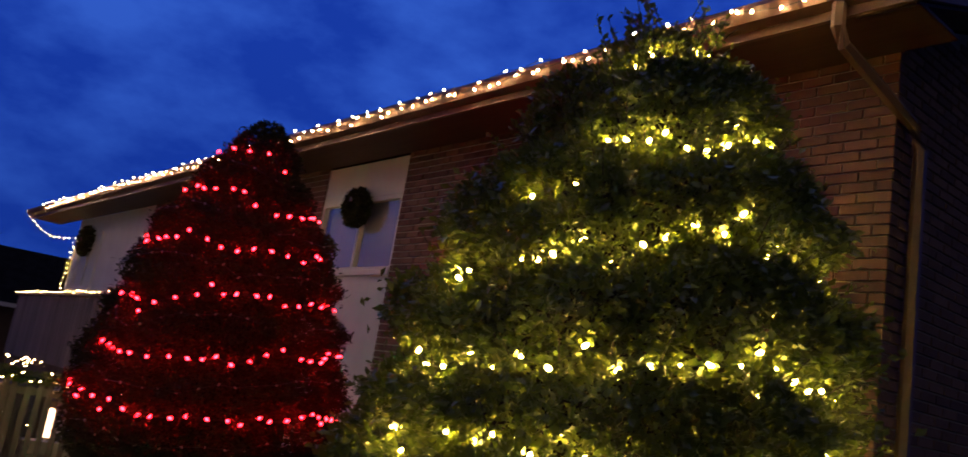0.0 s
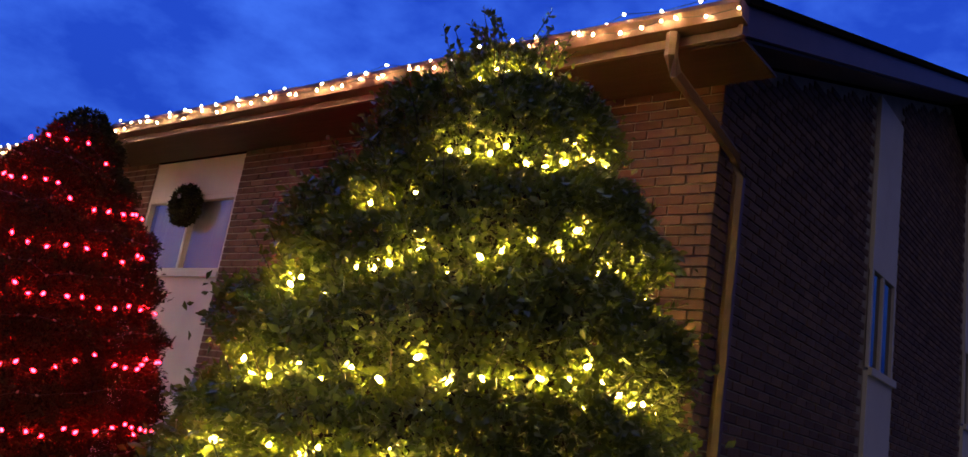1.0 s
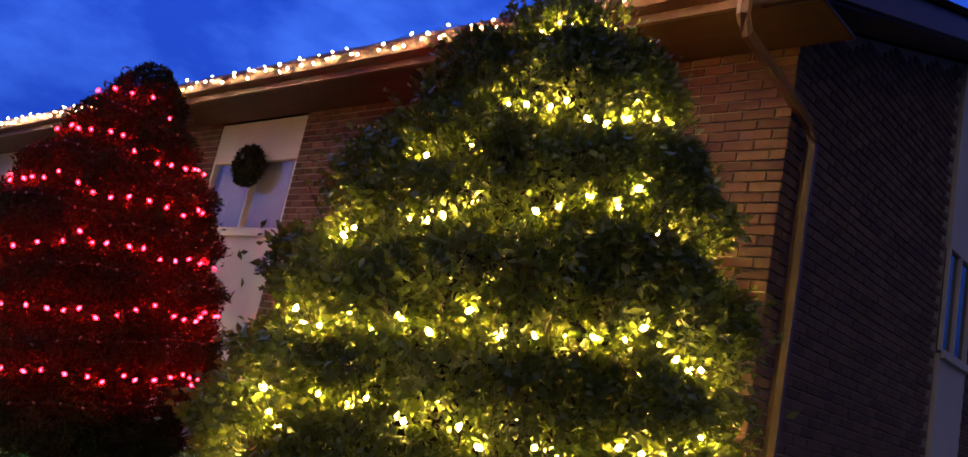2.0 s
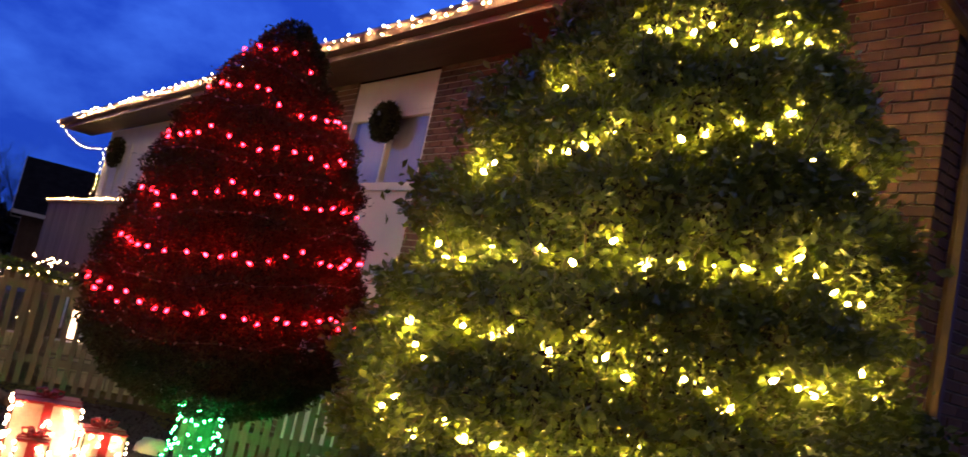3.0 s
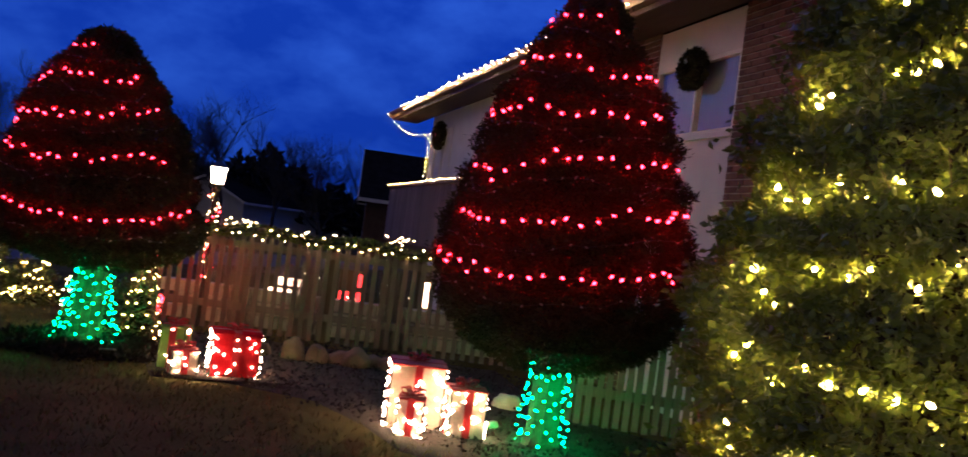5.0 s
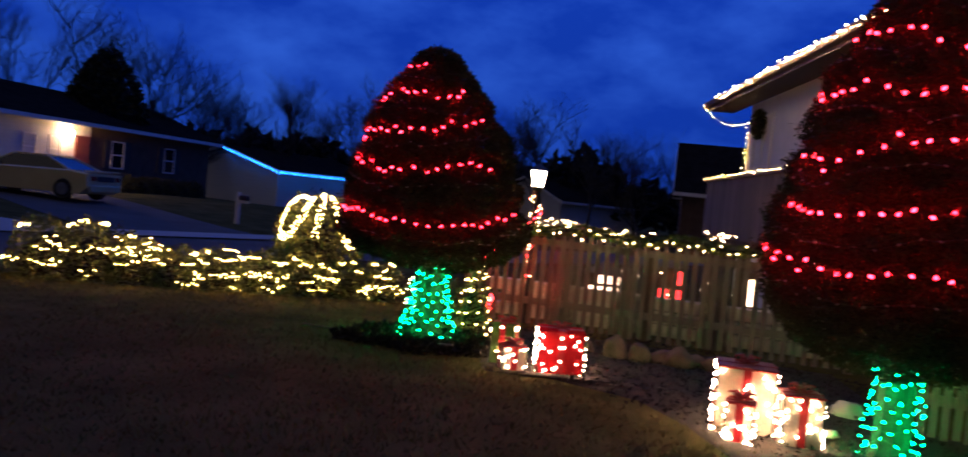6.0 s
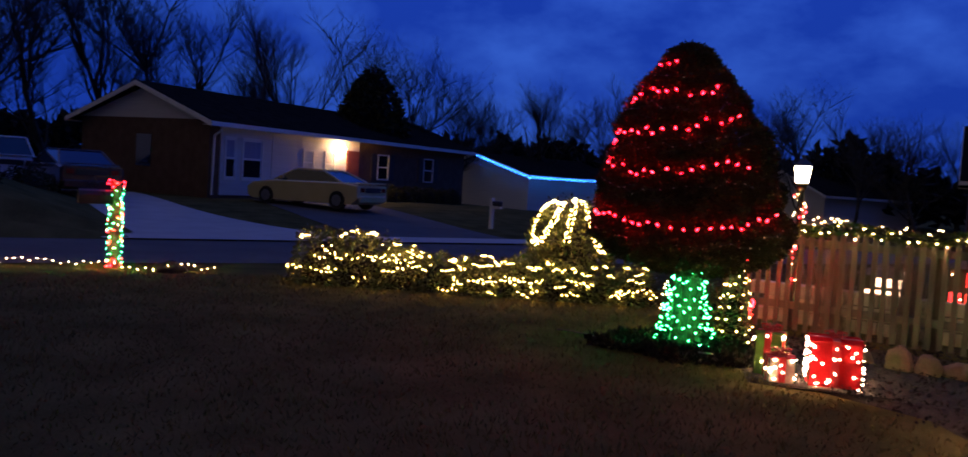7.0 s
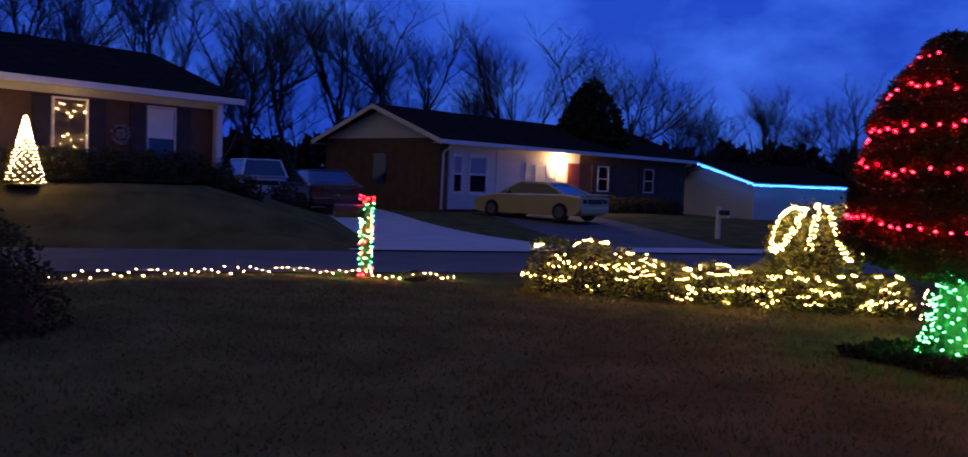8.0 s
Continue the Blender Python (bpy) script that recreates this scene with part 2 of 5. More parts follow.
def leaf_cloud(centres, normals, size, rng, long=1.7, droop=0.2, spread=0.9):
    """Small folded leaves at given places, turned about their outward directions."""
    n = len(centres)
    d = normals + rng.normal(0, spread, (n, 3))
    d[:, 2] -= droop
    d /= np.linalg.norm(d, axis=1)[:, None]
    a = np.cross(d, rng.normal(0, 1, (n, 3)))
    a /= np.linalg.norm(a, axis=1)[:, None]
    b = np.cross(d, a)
    s = size * rng.uniform(0.6, 1.35, (n, 1))
    w = s * 0.5
    tip = centres + d * s * long
    mid = centres + d * s * long * 0.5
    v = np.stack([centres, mid + a * w + b * w * 0.45, tip, mid - a * w + b * w * 0.45], 1).reshape(-1, 3)
    k = np.arange(n) * 4
    f = np.concatenate([np.stack([k, k + 1, k + 2], 1), np.stack([k, k + 2, k + 3], 1)])
    me = bpy.data.meshes.new("leaves")
    me.vertices.add(len(v))
    me.vertices.foreach_set("co", v.ravel())
    me.loops.add(f.size)
    me.loops.foreach_set("vertex_index", f.ravel().astype(np.int32))
    me.polygons.add(len(f))
    me.polygons.foreach_set("loop_start", (np.arange(len(f)) * 3).astype(np.int32))
    me.update(calc_edges=True)
    return me


def ease(v, a, b):
    t = min(1.0, max(0.0, (v - a) / (b - a)))
    return t * t * (3 - 2 * t)


def ground_z(x, y):
    """The lie of the land: level yard, a slight dip at the road, a gentle rise beyond it."""
    w = -x
    far = 0.42 * ease(w, 20.0, 33.0) * (1 - 1.1 * ease(y, 19, 32)) + 1.30 * ease(w, 18.9, 21.6) * (1 - ease(y, -0.6, 2.6)) * (1 - ease(w, 27, 34))
    return -0.08 * ease(w, 13.8, 15.4) + far


# ---- ground, road, drives ----
def sheet(name, xs, ys, lift, mat, label, category):
    bm = bmesh.new()
    grid = [[bm.verts.new((x, y, ground_z(x, y) + lift)) for y in ys] for x in xs]
    for i in range(len(xs) - 1):
        for j in range(len(ys) - 1):
            bm.faces.new((grid[i][j], grid[i + 1][j], grid[i + 1][j + 1], grid[i][j + 1]))
    ob = part(name, bm, mat, None, smooth=True)
    return tagged(ob, label, category, kind="structure")


sheet("ground", sorted([-900, -400, -200, -120, 80, 200, 900, *[i * 1.0 for i in range(-80, 61)]]), [-900, -300, -120, *range(-60, 121, 4), 200, 400, 900], 0, GRASS, "dormant green-brown lawn reaching past the road", "lawn")


def strip(name, left, right, lift, mat, label, category, n=40):
    """A flat strip between two edges, each a function of a run from 0 to 1."""
    bm = bmesh.new()
    cross = 6
    rows = []
    for i in range(n + 1):
        t = i / n
        (ax, ay), (bx, by) = left(t), right(t)
        row = []
        for c in range(cross + 1):
            u = c / cross
            x, y = ax + (bx - ax) * u, ay + (by - ay) * u
            row.append(bm.verts.new((x, y, ground_z(x, y) + lift)))
        rows.append(row)
    for a, b in zip(rows, rows[1:]):
        for c in range(cross):
            bm.faces.new((a[c], a[c + 1], b[c + 1], b[c]))
    bmesh.ops.recalc_face_normals(bm, faces=bm.faces)
    return tagged(part(name, bm, mat, None, smooth=True), label, category, kind="structure")


strip("road", lambda t: (-14.0 - 0.10 * (t - 0.36) ** 2 * 60, -60 + 160 * t), lambda t: (-18.9 - 0.10 * (t - 0.36) ** 2 * 60, -60 + 160 * t), 0.012, ASPHALT, "grey asphalt residential road in the dusk", "road")
strip("driveway", lambda t: (-20.4 - 13.5 * t, 3.3 + 0.2 * t), lambda t: (-20.4 - 13.5 * t, 6.9 - 0.6 * t + 2.6 * (1 - t) ** 4), 0.022, CONCRETE, "pale concrete driveway leading up to the parked cars", "driveway")
strip("parking_pad", lambda t: (-20.4 - 11.6 * t, 9.6 + 0.5 * t), lambda t: (-20.4 - 11.6 * t, 14.2 + 0.6 * t), 0.018, ASPHALT, "dark asphalt drive before the lit porch", "driveway")
strip("pavement", lambda t: (-18.86 - 0.6 * t * t, 3.0 + 18 * t), lambda t: (-20.42 - 0.1 * t * t, 3.0 + 18 * t), 0.05, CONCRETE, "pale concrete pavement along the road", "pavement")


# ---- the brick house ----
HOUSE = Matrix.Translation((2.378, 4.7185, 0)) @ Matrix.Rotation(radians(128.8), 4, "Z")
house = thing("house", "two-level brown brick house with light-trimmed eaves", "house", HOUSE, kind="structure")
COURSE, LONG, JOINT = 0.0677, 0.2134, 0.010


def wall_run(name, x0, x1, y0, y1, z0, z1, mat=MORTAR):
    return part(name, boxed(x0, x1, y0, y1, z0, z1), mat, house, kind="structure")


# front: brick pier 0 to 5.1, panelled window bay 5.1 to 6.76, brick 6.76 to 13.2, rendered far end to 17
WALL_TOP = 4.18
SIDE_TOP = 4.35
wall_run("wall_front", 0.012, 5.1, -0.26, -0.012, 0, WALL_TOP)
wall_run("wall_bay_back", 5.1, 6.76, -0.26, -0.16, 0, WALL_TOP)
wall_run("wall_front_middle", 6.76, 12.6, -0.26, -0.012, 0, WALL_TOP)
wall_run("wall_front_far", 12.6, 17.0, -0.26, 0.0, 0, WALL_TOP, WHITE)
wall_run("wall_far_end", 16.75, 17.0, -13.0, -0.26, 0, WALL_TOP)
wall_run("wall_back", 0.0, 17.0, -13.25, -13.0, 0, WALL_TOP)


def gable(name, x0, x1, mat):
    bm = bmesh.new()
    ys, top, ridge = (-13.0, -0.012), SIDE_TOP, SIDE_TOP + 6.5 * 0.37
    a = [bm.verts.new((x0, y, z)) for y, z in ((ys[0], 0), (ys[1], 0), (ys[1], top), (-6.5, ridge), (ys[0], top))]
    b = [bm.verts.new((x1, v.co.y, v.co.z)) for v in a]
    bm.faces.new(a), bm.faces.new(b[::-1])
    for k in range(5):
        bm.faces.new((a[k], b[k], b[(k + 1) % 5], a[(k + 1) % 5]))
    bmesh.ops.recalc_face_normals(bm, faces=bm.faces)
    return part(name, bm, mat, house, kind="structure")


gable("wall_side", 0.012, 0.25, MORTAR)

# roof: two pitched slabs with brown fascia, soffit and gutter
EAVE_OFF, PITCH = 0.62, 0.37


def slab(name, profile, x0, x1, mat, label=""):
    bm = bmesh.new()
    a = [bm.verts.new((x0, y, z)) for y, z in profile]
    b = [bm.verts.new((x1, y, z)) for y, z in profile]
    bm.faces.new(a), bm.faces.new(b[::-1])
    n = len(profile)
    for k in range(n):
        bm.faces.new((a[k], b[k], b[(k + 1) % n], a[(k + 1) % n]))
    bmesh.ops.recalc_face_normals(bm, faces=bm.faces)
    return part(name, bm, mat, house, label)


RX0, RX1 = -0.36, 18.7
EZ = 4.40
ridge_z = EZ + (6.5 + EAVE_OFF) * PITCH
slab("roof", [(EAVE_OFF, EZ), (-6.5, ridge_z), (-13.62, EZ), (-13.62, EZ - 0.05), (-6.5, ridge_z - 0.06), (EAVE_OFF, EZ - 0.05)], RX0 - 0.03, RX1 + 0.03, SHINGLE, "dark asphalt shingle roof")
slab("fascia", [(EAVE_OFF - 0.03, EZ - 0.055), (EAVE_OFF - 0.06, EZ - 0.055), (EAVE_OFF - 0.06, 4.17), (EAVE_OFF - 0.03, 4.17)], RX0, RX1, GUTTER)
slab("soffit", [(EAVE_OFF - 0.065, 4.20), (0.004, 4.20), (0.004, 4.18), (EAVE_OFF - 0.065, 4.18)], RX0 + 0.03, RX1 - 0.03, SOFFIT, "brown boarded soffit")
slab("gutter", [(EAVE_OFF - 0.025, 4.33), (EAVE_OFF + 0.10, 4.34), (EAVE_OFF + 0.105, 4.31), (EAVE_OFF + 0.07, 4.235), (EAVE_OFF - 0.025, 4.225)], RX0 - 0.02, RX1 + 0.02, GUTTER, "brown metal eave gutter")
for name, x0, x1 in (("rake_board", RX0, RX0 + 0.03), ("rake_board", RX1 - 0.03, RX1)):
    slab(name, [(EAVE_OFF, EZ - 0.055), (-6.5, ridge_z - 0.065), (-13.62, EZ - 0.055), (-13.62, EZ - 0.24), (-6.5, ridge_z - 0.25), (EAVE_OFF, EZ - 0.24)], x0, x1, GUTTER)
slab("gable_soffit", [(EAVE_OFF - 0.07, EZ - 0.22), (-6.5, ridge_z - 0.22), (-6.5, ridge_z - 0.24), (EAVE_OFF - 0.07, EZ - 0.24)], RX0 + 0.035, 0.0, SOFFIT)

# window bay with a wreath
part("panel", boxed(5.10, 6.76, -0.158, -0.02, 3.75, 4.17, 0.004), WHITE, house, "white painted panel over the window")
part("panel", boxed(5.10, 6.76, -0.158, -0.02, 0.0, 2.895, 0.004), WHITE, house, "tall white painted panel under the window")


def bay_window(x0, x1, z0, z1, split, y=-0.02, far=False):
    w = part("window", boxed(x0 + 0.03, x1 - 0.03, y - 0.13, y - 0.12, z0 + 0.03, z1 - 0.03), CURTAIN, house, "window with drawn pale curtains")
    part("frame", boxed(x0, x1, y - 0.06, y, z1 - 0.05, z1), WHITE, w)
    part("frame", boxed(x0, x1, y - 0.06, y, z0, z0 + 0.05), WHITE, w)
    for a in (x0, split - 0.02, x1 - 0.045):
        part("frame", boxed(a, a + 0.045, y - 0.06, y - 0.001, z0 + 0.05, z1 - 0.05), WHITE, w)
    part("sill", boxed(x0 - 0.02, x1 + 0.02, y + 0.002, y + 0.04, z0 - 0.05, z0 + 0.01, 0.004), WHITE, w)
    for a, b in ((x0 + 0.045, split - 0.02), (split + 0.025, x1 - 0.045)):
        p = part("pane", boxed(a, b, y - 0.04, y - 0.034, z0 + 0.05, z1 - 0.05), PANE, w, "clear glass pane")
        p.visible_shadow = False
    return w


PANE = glassy("window_glass", (0.95, 0.97, 1.0), 0.0)
bay_window(5.10, 6.76, 2.915, 3.75, 5.88)
bay_window(15.2, 16.5, 2.70, 3.85, 15.85, y=0.03)

# downspout: elbow under the eave, then down the side of the corner
part("downspout", tube([(0.06, 0.64, 4.24), (0.06, 0.64, 4.09), (0.05, 0.58, 4.00), (-0.05, -0.10, 3.74), (-0.065, -0.19, 3.60), (-0.065, -0.19, 0.02)], 0.040, 6), GUTTER, house, "brown metal downspout")

# side wall: tall white panel strips with narrow windows
for a, b in ((3.36, 4.18), (7.6, 8.4)):
    part("panel", boxed(-0.03, 0.01, -b, -a, 3.84, 5.56 if a < 5 else 6.4, 0.003), WHITE, house, "tall white panel over a side window")
    part("panel", boxed(-0.03, 0.01, -b, -a, 0.0, 2.90, 0.003), WHITE, house, "tall white panel under a side window")
    w = part("window", boxed(0.0, 0.006, -b + 0.03, -a - 0.03, 2.93, 3.82), GLASS, house, "narrow dark side window")
    part("sill", boxed(-0.07, -0.032, -b - 0.01, -a + 0.01, 2.86, 2.93, 0.003), WHITE, w)
    for c in (a, a + 0.36, b - 0.05):
        part("frame", boxed(-0.03, -0.001, -c - 0.05, -c, 2.93, 3.84), WHITE, w)

# deck box at the far end
deck = thing("deck", "raised wooden deck with a solid board railing", "deck", HOUSE)
for i in range(32):
    s0 = 9.3 + 0.18 * i
    part("board", boxed(s0, s0 + 0.165, 1.17, 1.20, 1.3, 2.34), WOOD, deck)
part("rail", boxed(9.28, 15.1, 1.12, 1.24, 2.345, 2.39, 0.006), WOOD, deck)
part("floor", boxed(9.3, 15.05, 0.005, 1.165, 1.30, 1.40), WOOD, deck)
part("beam", boxed(9.3, 15.05, 1.0, 1.12, 1.10, 1.295), DARK_WOOD, deck)
for s0 in (9.4, 12.2, 14.9):
    part("post", boxed(s0, s0 + 0.1, 1.01, 1.11, 0, 1.095), DARK_WOOD, deck)


# ---- evergreens ----
def evergreen(name, label, base, rows, leaf, count, mat, rng, tips=0.06, lean=(0.0, 0.0), lumps=0.10, long=1.7, trunk=0.09, cinch=(), swell=0.075, grain=11.0, gaps=0.0):
    """A dense evergreen: rows of (height, radius) give its outline; leaves sit on lumpy sprays."""
    t = thing(name, label, "tree", Matrix.Translation(base))
    z = np.array([r[0] for r in rows])
    rad = np.array([r[1] for r in rows])
    h = rng.uniform(0, 1, count * 3)
    zz = z[0] + (z[-1] - z[0]) * h
    rr = np.interp(zz, z, rad)
    keep = rng.uniform(0, rad.max(), len(zz)) < rr + 0.05
    zz, rr = zz[keep][:count], rr[keep][:count]
    n = len(zz)
    a = rng.uniform(0, 2 * math.pi, n)
    # sprays: each leaf belongs to a lump, which stands proud or lies back
    def field(freq):
        return np.array([noise.noise(Vector((math.cos(p) * q * freq, math.sin(p) * q * freq, w * freq))) for p, q, w in zip(a, rr, zz)])
    fine = field(grain)
    if gaps:
        stay = fine > -gaps + rng.normal(0, 0.06, n)
        a, zz, rr, fine = a[stay], zz[stay], rr[stay], fine[stay]
        n = len(a)
    coarse = field(4.2)
    bumps = coarse + 0.8 * fine
    depth = np.abs(rng.normal(0, 0.10, n)) * 0.9
    r = np.maximum(0.02, rr * (1 + lumps * bumps) - depth * np.minimum(1, rr * 2) + tips * (rng.uniform(0, 1, n) > 0.985))
    if cinch:
        # the strings pull the foliage in, so that it swells out between them
        deg = np.degrees(a)
        off = np.full(n, 9.0)
        for knots in cinch:
            turn = np.where(deg < knots[0][0], deg + 360, deg)
            off = np.minimum(off, np.abs(zz - np.interp(turn, [k[0] for k in knots], [k[1] for k in knots])))
        r = r + swell * np.minimum(1, np.maximum(0, off - 0.03) / 0.13) * np.minimum(1, rr * 2.5)
    top = (zz - z[0]) / (z[-1] - z[0])
    c = np.stack([r * np.cos(a) + lean[0] * top, r * np.sin(a) + lean[1] * top, zz], 1)
    nrm = np.stack([np.cos(a), np.sin(a), np.full(n, 0.35)], 1)
    part("crown", leaf_cloud(c, nrm, leaf, rng, long), mat, t, kind="stuff")
    # added solid filler, coloured near-black for the shade seen between leaves
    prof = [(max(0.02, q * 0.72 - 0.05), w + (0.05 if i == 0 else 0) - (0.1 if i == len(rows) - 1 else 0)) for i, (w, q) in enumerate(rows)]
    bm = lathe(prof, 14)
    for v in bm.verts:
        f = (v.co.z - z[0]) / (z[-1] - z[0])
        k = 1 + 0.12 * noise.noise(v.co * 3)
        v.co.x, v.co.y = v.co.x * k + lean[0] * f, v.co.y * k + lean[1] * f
    part("shade_core", bm, CORE, t)
    part("trunk", lathe([(trunk * 1.25, 0), (trunk, 0.15), (trunk * 0.85, z[0] + 0.4)], 10), BARK, t)
    return t


def ring(base, rows, z_of, a0, a1, step, rng, proud=0.02, lean=(0, 0), jitter=0.02):
    """Points along a garland round a tree, from bearing a0 to a1 (radians), at heights z_of(fraction)."""
    z, rad = [r[0] for r in rows], [r[1] for r in rows]
    out, a, i = [], a0, 0
    while a < a1:
        f = (a - a0) / (a1 - a0)
        zz = z_of(f) + rng.normal(0, jitter)
        q = float(np.interp(zz, z, rad))
        top = (zz - z[0]) / (z[-1] - z[0])
        r = q * (1 + 0.03 * math.sin(a * 9)) + proud + rng.normal(0, 0.012)
        out.append((base[0] + r * math.cos(a) + lean[0] * top, base[1] + r * math.sin(a) + lean[1] * top, zz))
        a += step * rng.uniform(0.75, 1.25) / max(0.15, q)
    return out


def sprigs(base, rows, lean, count, mat):
    """Loose leafy shoots that stand out of a crown, most of them high up."""
    t = bpy.data.objects["holly_tree"]
    gq = np.random.default_rng(15)
    z, rad = [q[0] for q in rows], [q[1] for q in rows]
    cs, ns = [], []
    for i in range(count):
        zz = 0.9 + 2.88 * gq.uniform(0, 1) ** 0.75
        a = gq.uniform(0, 2 * math.pi)
        top = (zz - z[0]) / (z[-1] - z[0])
        q = float(np.interp(zz, z, rad))
        p = Vector((q * math.cos(a) + lean[0] * top, q * math.sin(a) + lean[1] * top, zz))
        d = Vector((math.cos(a) * 0.7, math.sin(a) * 0.7, gq.uniform(0.4, 1.3))).normalized()
        length = gq.uniform(0.10, 0.28)
        part("shoot", tube([p - d * 0.05, p + d * length * 0.5, p + d * length], 0.004, 3, 0.5), BARK, t)
        for k in range(15):
            f = gq.uniform(0.25, 1.0)
            cs.append(p + d * length * f)
            ns.append(d)
    part("shoot_leaves", leaf_cloud(np.array(cs), np.array(ns), 0.019, gq, 1.8, 0.0, 0.9), mat, t, kind="stuff")


# each light string: its bearings round the tree in degrees and its heights
HOLLY_STRINGS = [
    ([(228, 3.30), (240, 3.45), (276, 3.52), (328, 3.62), (480, 3.5)], 0.055),
    ([(222, 2.62), (236, 2.70), (243, 2.98), (262, 2.95), (283, 2.98), (306, 3.14), (440, 3.0)], 0.085),
    ([(196, 2.30), (220, 2.25), (236, 2.32), (255, 2.41), (270, 2.50), (291, 2.57), (314, 2.52), (430, 2.4)], 0.105),
    ([(198, 1.84), (219, 1.88), (246, 1.95), (270, 1.97), (290, 2.07), (312, 2.00), (420, 1.95)], 0.115),
    ([(196, 1.50), (211, 1.50), (236, 1.60), (257, 1.57), (281, 1.57), (301, 1.64), (318, 1.74), (410, 1.7)], 0.10),
    ([(184, 1.25), (206, 1.22), (240, 1.21), (265, 1.23), (300, 1.27), (400, 1.3)], 0.12),
    ([(186, 0.92), (230, 0.88), (280, 0.93)], 0.13),
]
RED_STRINGS = [
    [(200, 3.28), (250, 3.29), (278, 3.29), (318, 3.22)],
    [(212, 2.93), (251, 2.96), (275, 2.92), (288, 2.85)],
    [(303, 2.81), (322, 2.83), (366, 2.92)],
    [(208, 2.50), (249, 2.56), (284, 2.50), (308, 2.53), (352, 2.58)],
    [(222, 2.10), (245, 2.02), (258, 2.09), (279, 2.20), (314, 2.17), (340, 2.25), (362, 2.22)],
    [(226, 1.74), (251, 1.66), (283, 1.72), (312, 1.83), (337, 1.87), (370, 1.93)],
    [(205, 1.42), (236, 1.36), (261, 1.31), (302, 1.38), (328, 1.47), (362, 1.44)],
]
EGG_STRINGS = [
    [(225, 2.72), (250, 2.82), (278, 2.86), (306, 2.87)],
    [(222, 2.44), (241, 2.51), (265, 2.57), (309, 2.55), (330, 2.52), (352, 2.68)],
    [(215, 2.03), (240, 2.12), (271, 2.17), (312, 2.20), (342, 2.29), (364, 2.39)],
    [(215, 1.92), (240, 1.87), (272, 1.76), (305, 1.79), (338, 1.90), (358, 1.85)],
    [(215, 1.33), (257, 1.34), (302, 1.26), (344, 1.30), (372, 1.48)],
]
rng = np.random.default_rng(5)
EGG_LEAN = (-0.08, -0.12)
HOLLY_AT, HOLLY_ROWS = (0.78, 4.20, 0.0), [(0.12, 0.88), (0.6, 1.06), (1.4, 1.08), (1.9, 1.02), (2.5, 0.85), (3.0, 0.62), (3.4, 0.40), (3.62, 0.22), (3.76, 0.06)]
HOLLY_LEAN = (0.10, -0.02)
evergreen("holly_tree", "broad conical holly tree strung with warm lights", HOLLY_AT, HOLLY_ROWS, 0.027, 165000, HOLLY, rng, 0.12, HOLLY_LEAN, 0.16, cinch=[k for k, _ in HOLLY_STRINGS], swell=0.17, grain=13.0)
sprigs(HOLLY_AT, HOLLY_ROWS, HOLLY_LEAN, 280, HOLLY)
RED_AT, RED_ROWS = (-1.72, 6.50, 0.0), [(0.62, 0.25), (0.80, 0.66), (1.05, 0.86), (1.5, 0.93), (2.2, 0.76), (2.7, 0.59), (3.3, 0.27), (3.5, 0.14), (3.6, 0.05)]
evergreen("conifer", "dark conical conifer wrapped in red lights", RED_AT, RED_ROWS, 0.0125, 150000, CYPRESS, rng, 0.06, (0, 0), 0.13, 3.0, 0.13, cinch=RED_STRINGS, swell=0.075, grain=10.0)
EGG_AT, EGG_ROWS = (-6.42, 6.62, 0.0), [(0.78, 0.25), (0.93, 0.70), (1.12, 0.91), (1.38, 0.91), (2.24, 0.68), (2.72, 0.41), (2.92, 0.25), (3.02, 0.16), (3.08, 0.05)]
evergreen("conifer", "dark egg-shaped conifer wrapped in red lights", EGG_AT, EGG_ROWS, 0.016, 110000, CYPRESS, rng, 0.03, EGG_LEAN, 0.09, 3.0, 0.15, cinch=EGG_STRINGS, swell=0.075, grain=9.0)

# ---- picket fence ----
def fence(a, b, height, name_label, gap=0.118, posts=()):
    a, b = Vector(a), Vector(b)
    d = (b - a)
    length = d.length
    m = Matrix.Translation((a.x, a.y, 0)) @ Matrix.Rotation(math.atan2(d.y, d.x), 4, "Z")
    f = thing("fence", name_label, "fence", m)
    pk = bpy.data.meshes.new("picket")
    bm = boxed(-0.029, 0.029, -0.010, 0.010, 0.05, height, 0.003)
    bm.to_mesh(pk)
    bm.free()
    pk.materials.append(WOOD)
    rnd = random.Random(4)
    for i in range(int(length / gap)):
        o = new("picket", pk)
        o.parent = f
        o.matrix_basis = pose(gap * (i + 0.5), -0.035 + rnd.uniform(-0.003, 0.003), rnd.uniform(-0.012, 0.012), 0, rnd.uniform(-0.8, 0.8), 0)
    for z in (0.30, height - 0.22):
        part("rail", boxed(0, length, -0.022, 0.022, z, z + 0.085), WOOD, f)
    n = max(1, round(length / 2.0))
    for i in range(n + 1):
        x = length * i / n
        part("post", boxed(x - 0.05, x + 0.05, 0.024, 0.124, 0, height + 0.06, 0.006), DARK_WOOD, f)
    return f


fence((-7.55, 8.45, 0), (-3.2, 10.15, 0), 1.28, "weathered grey wooden picket fence with a lit garland")
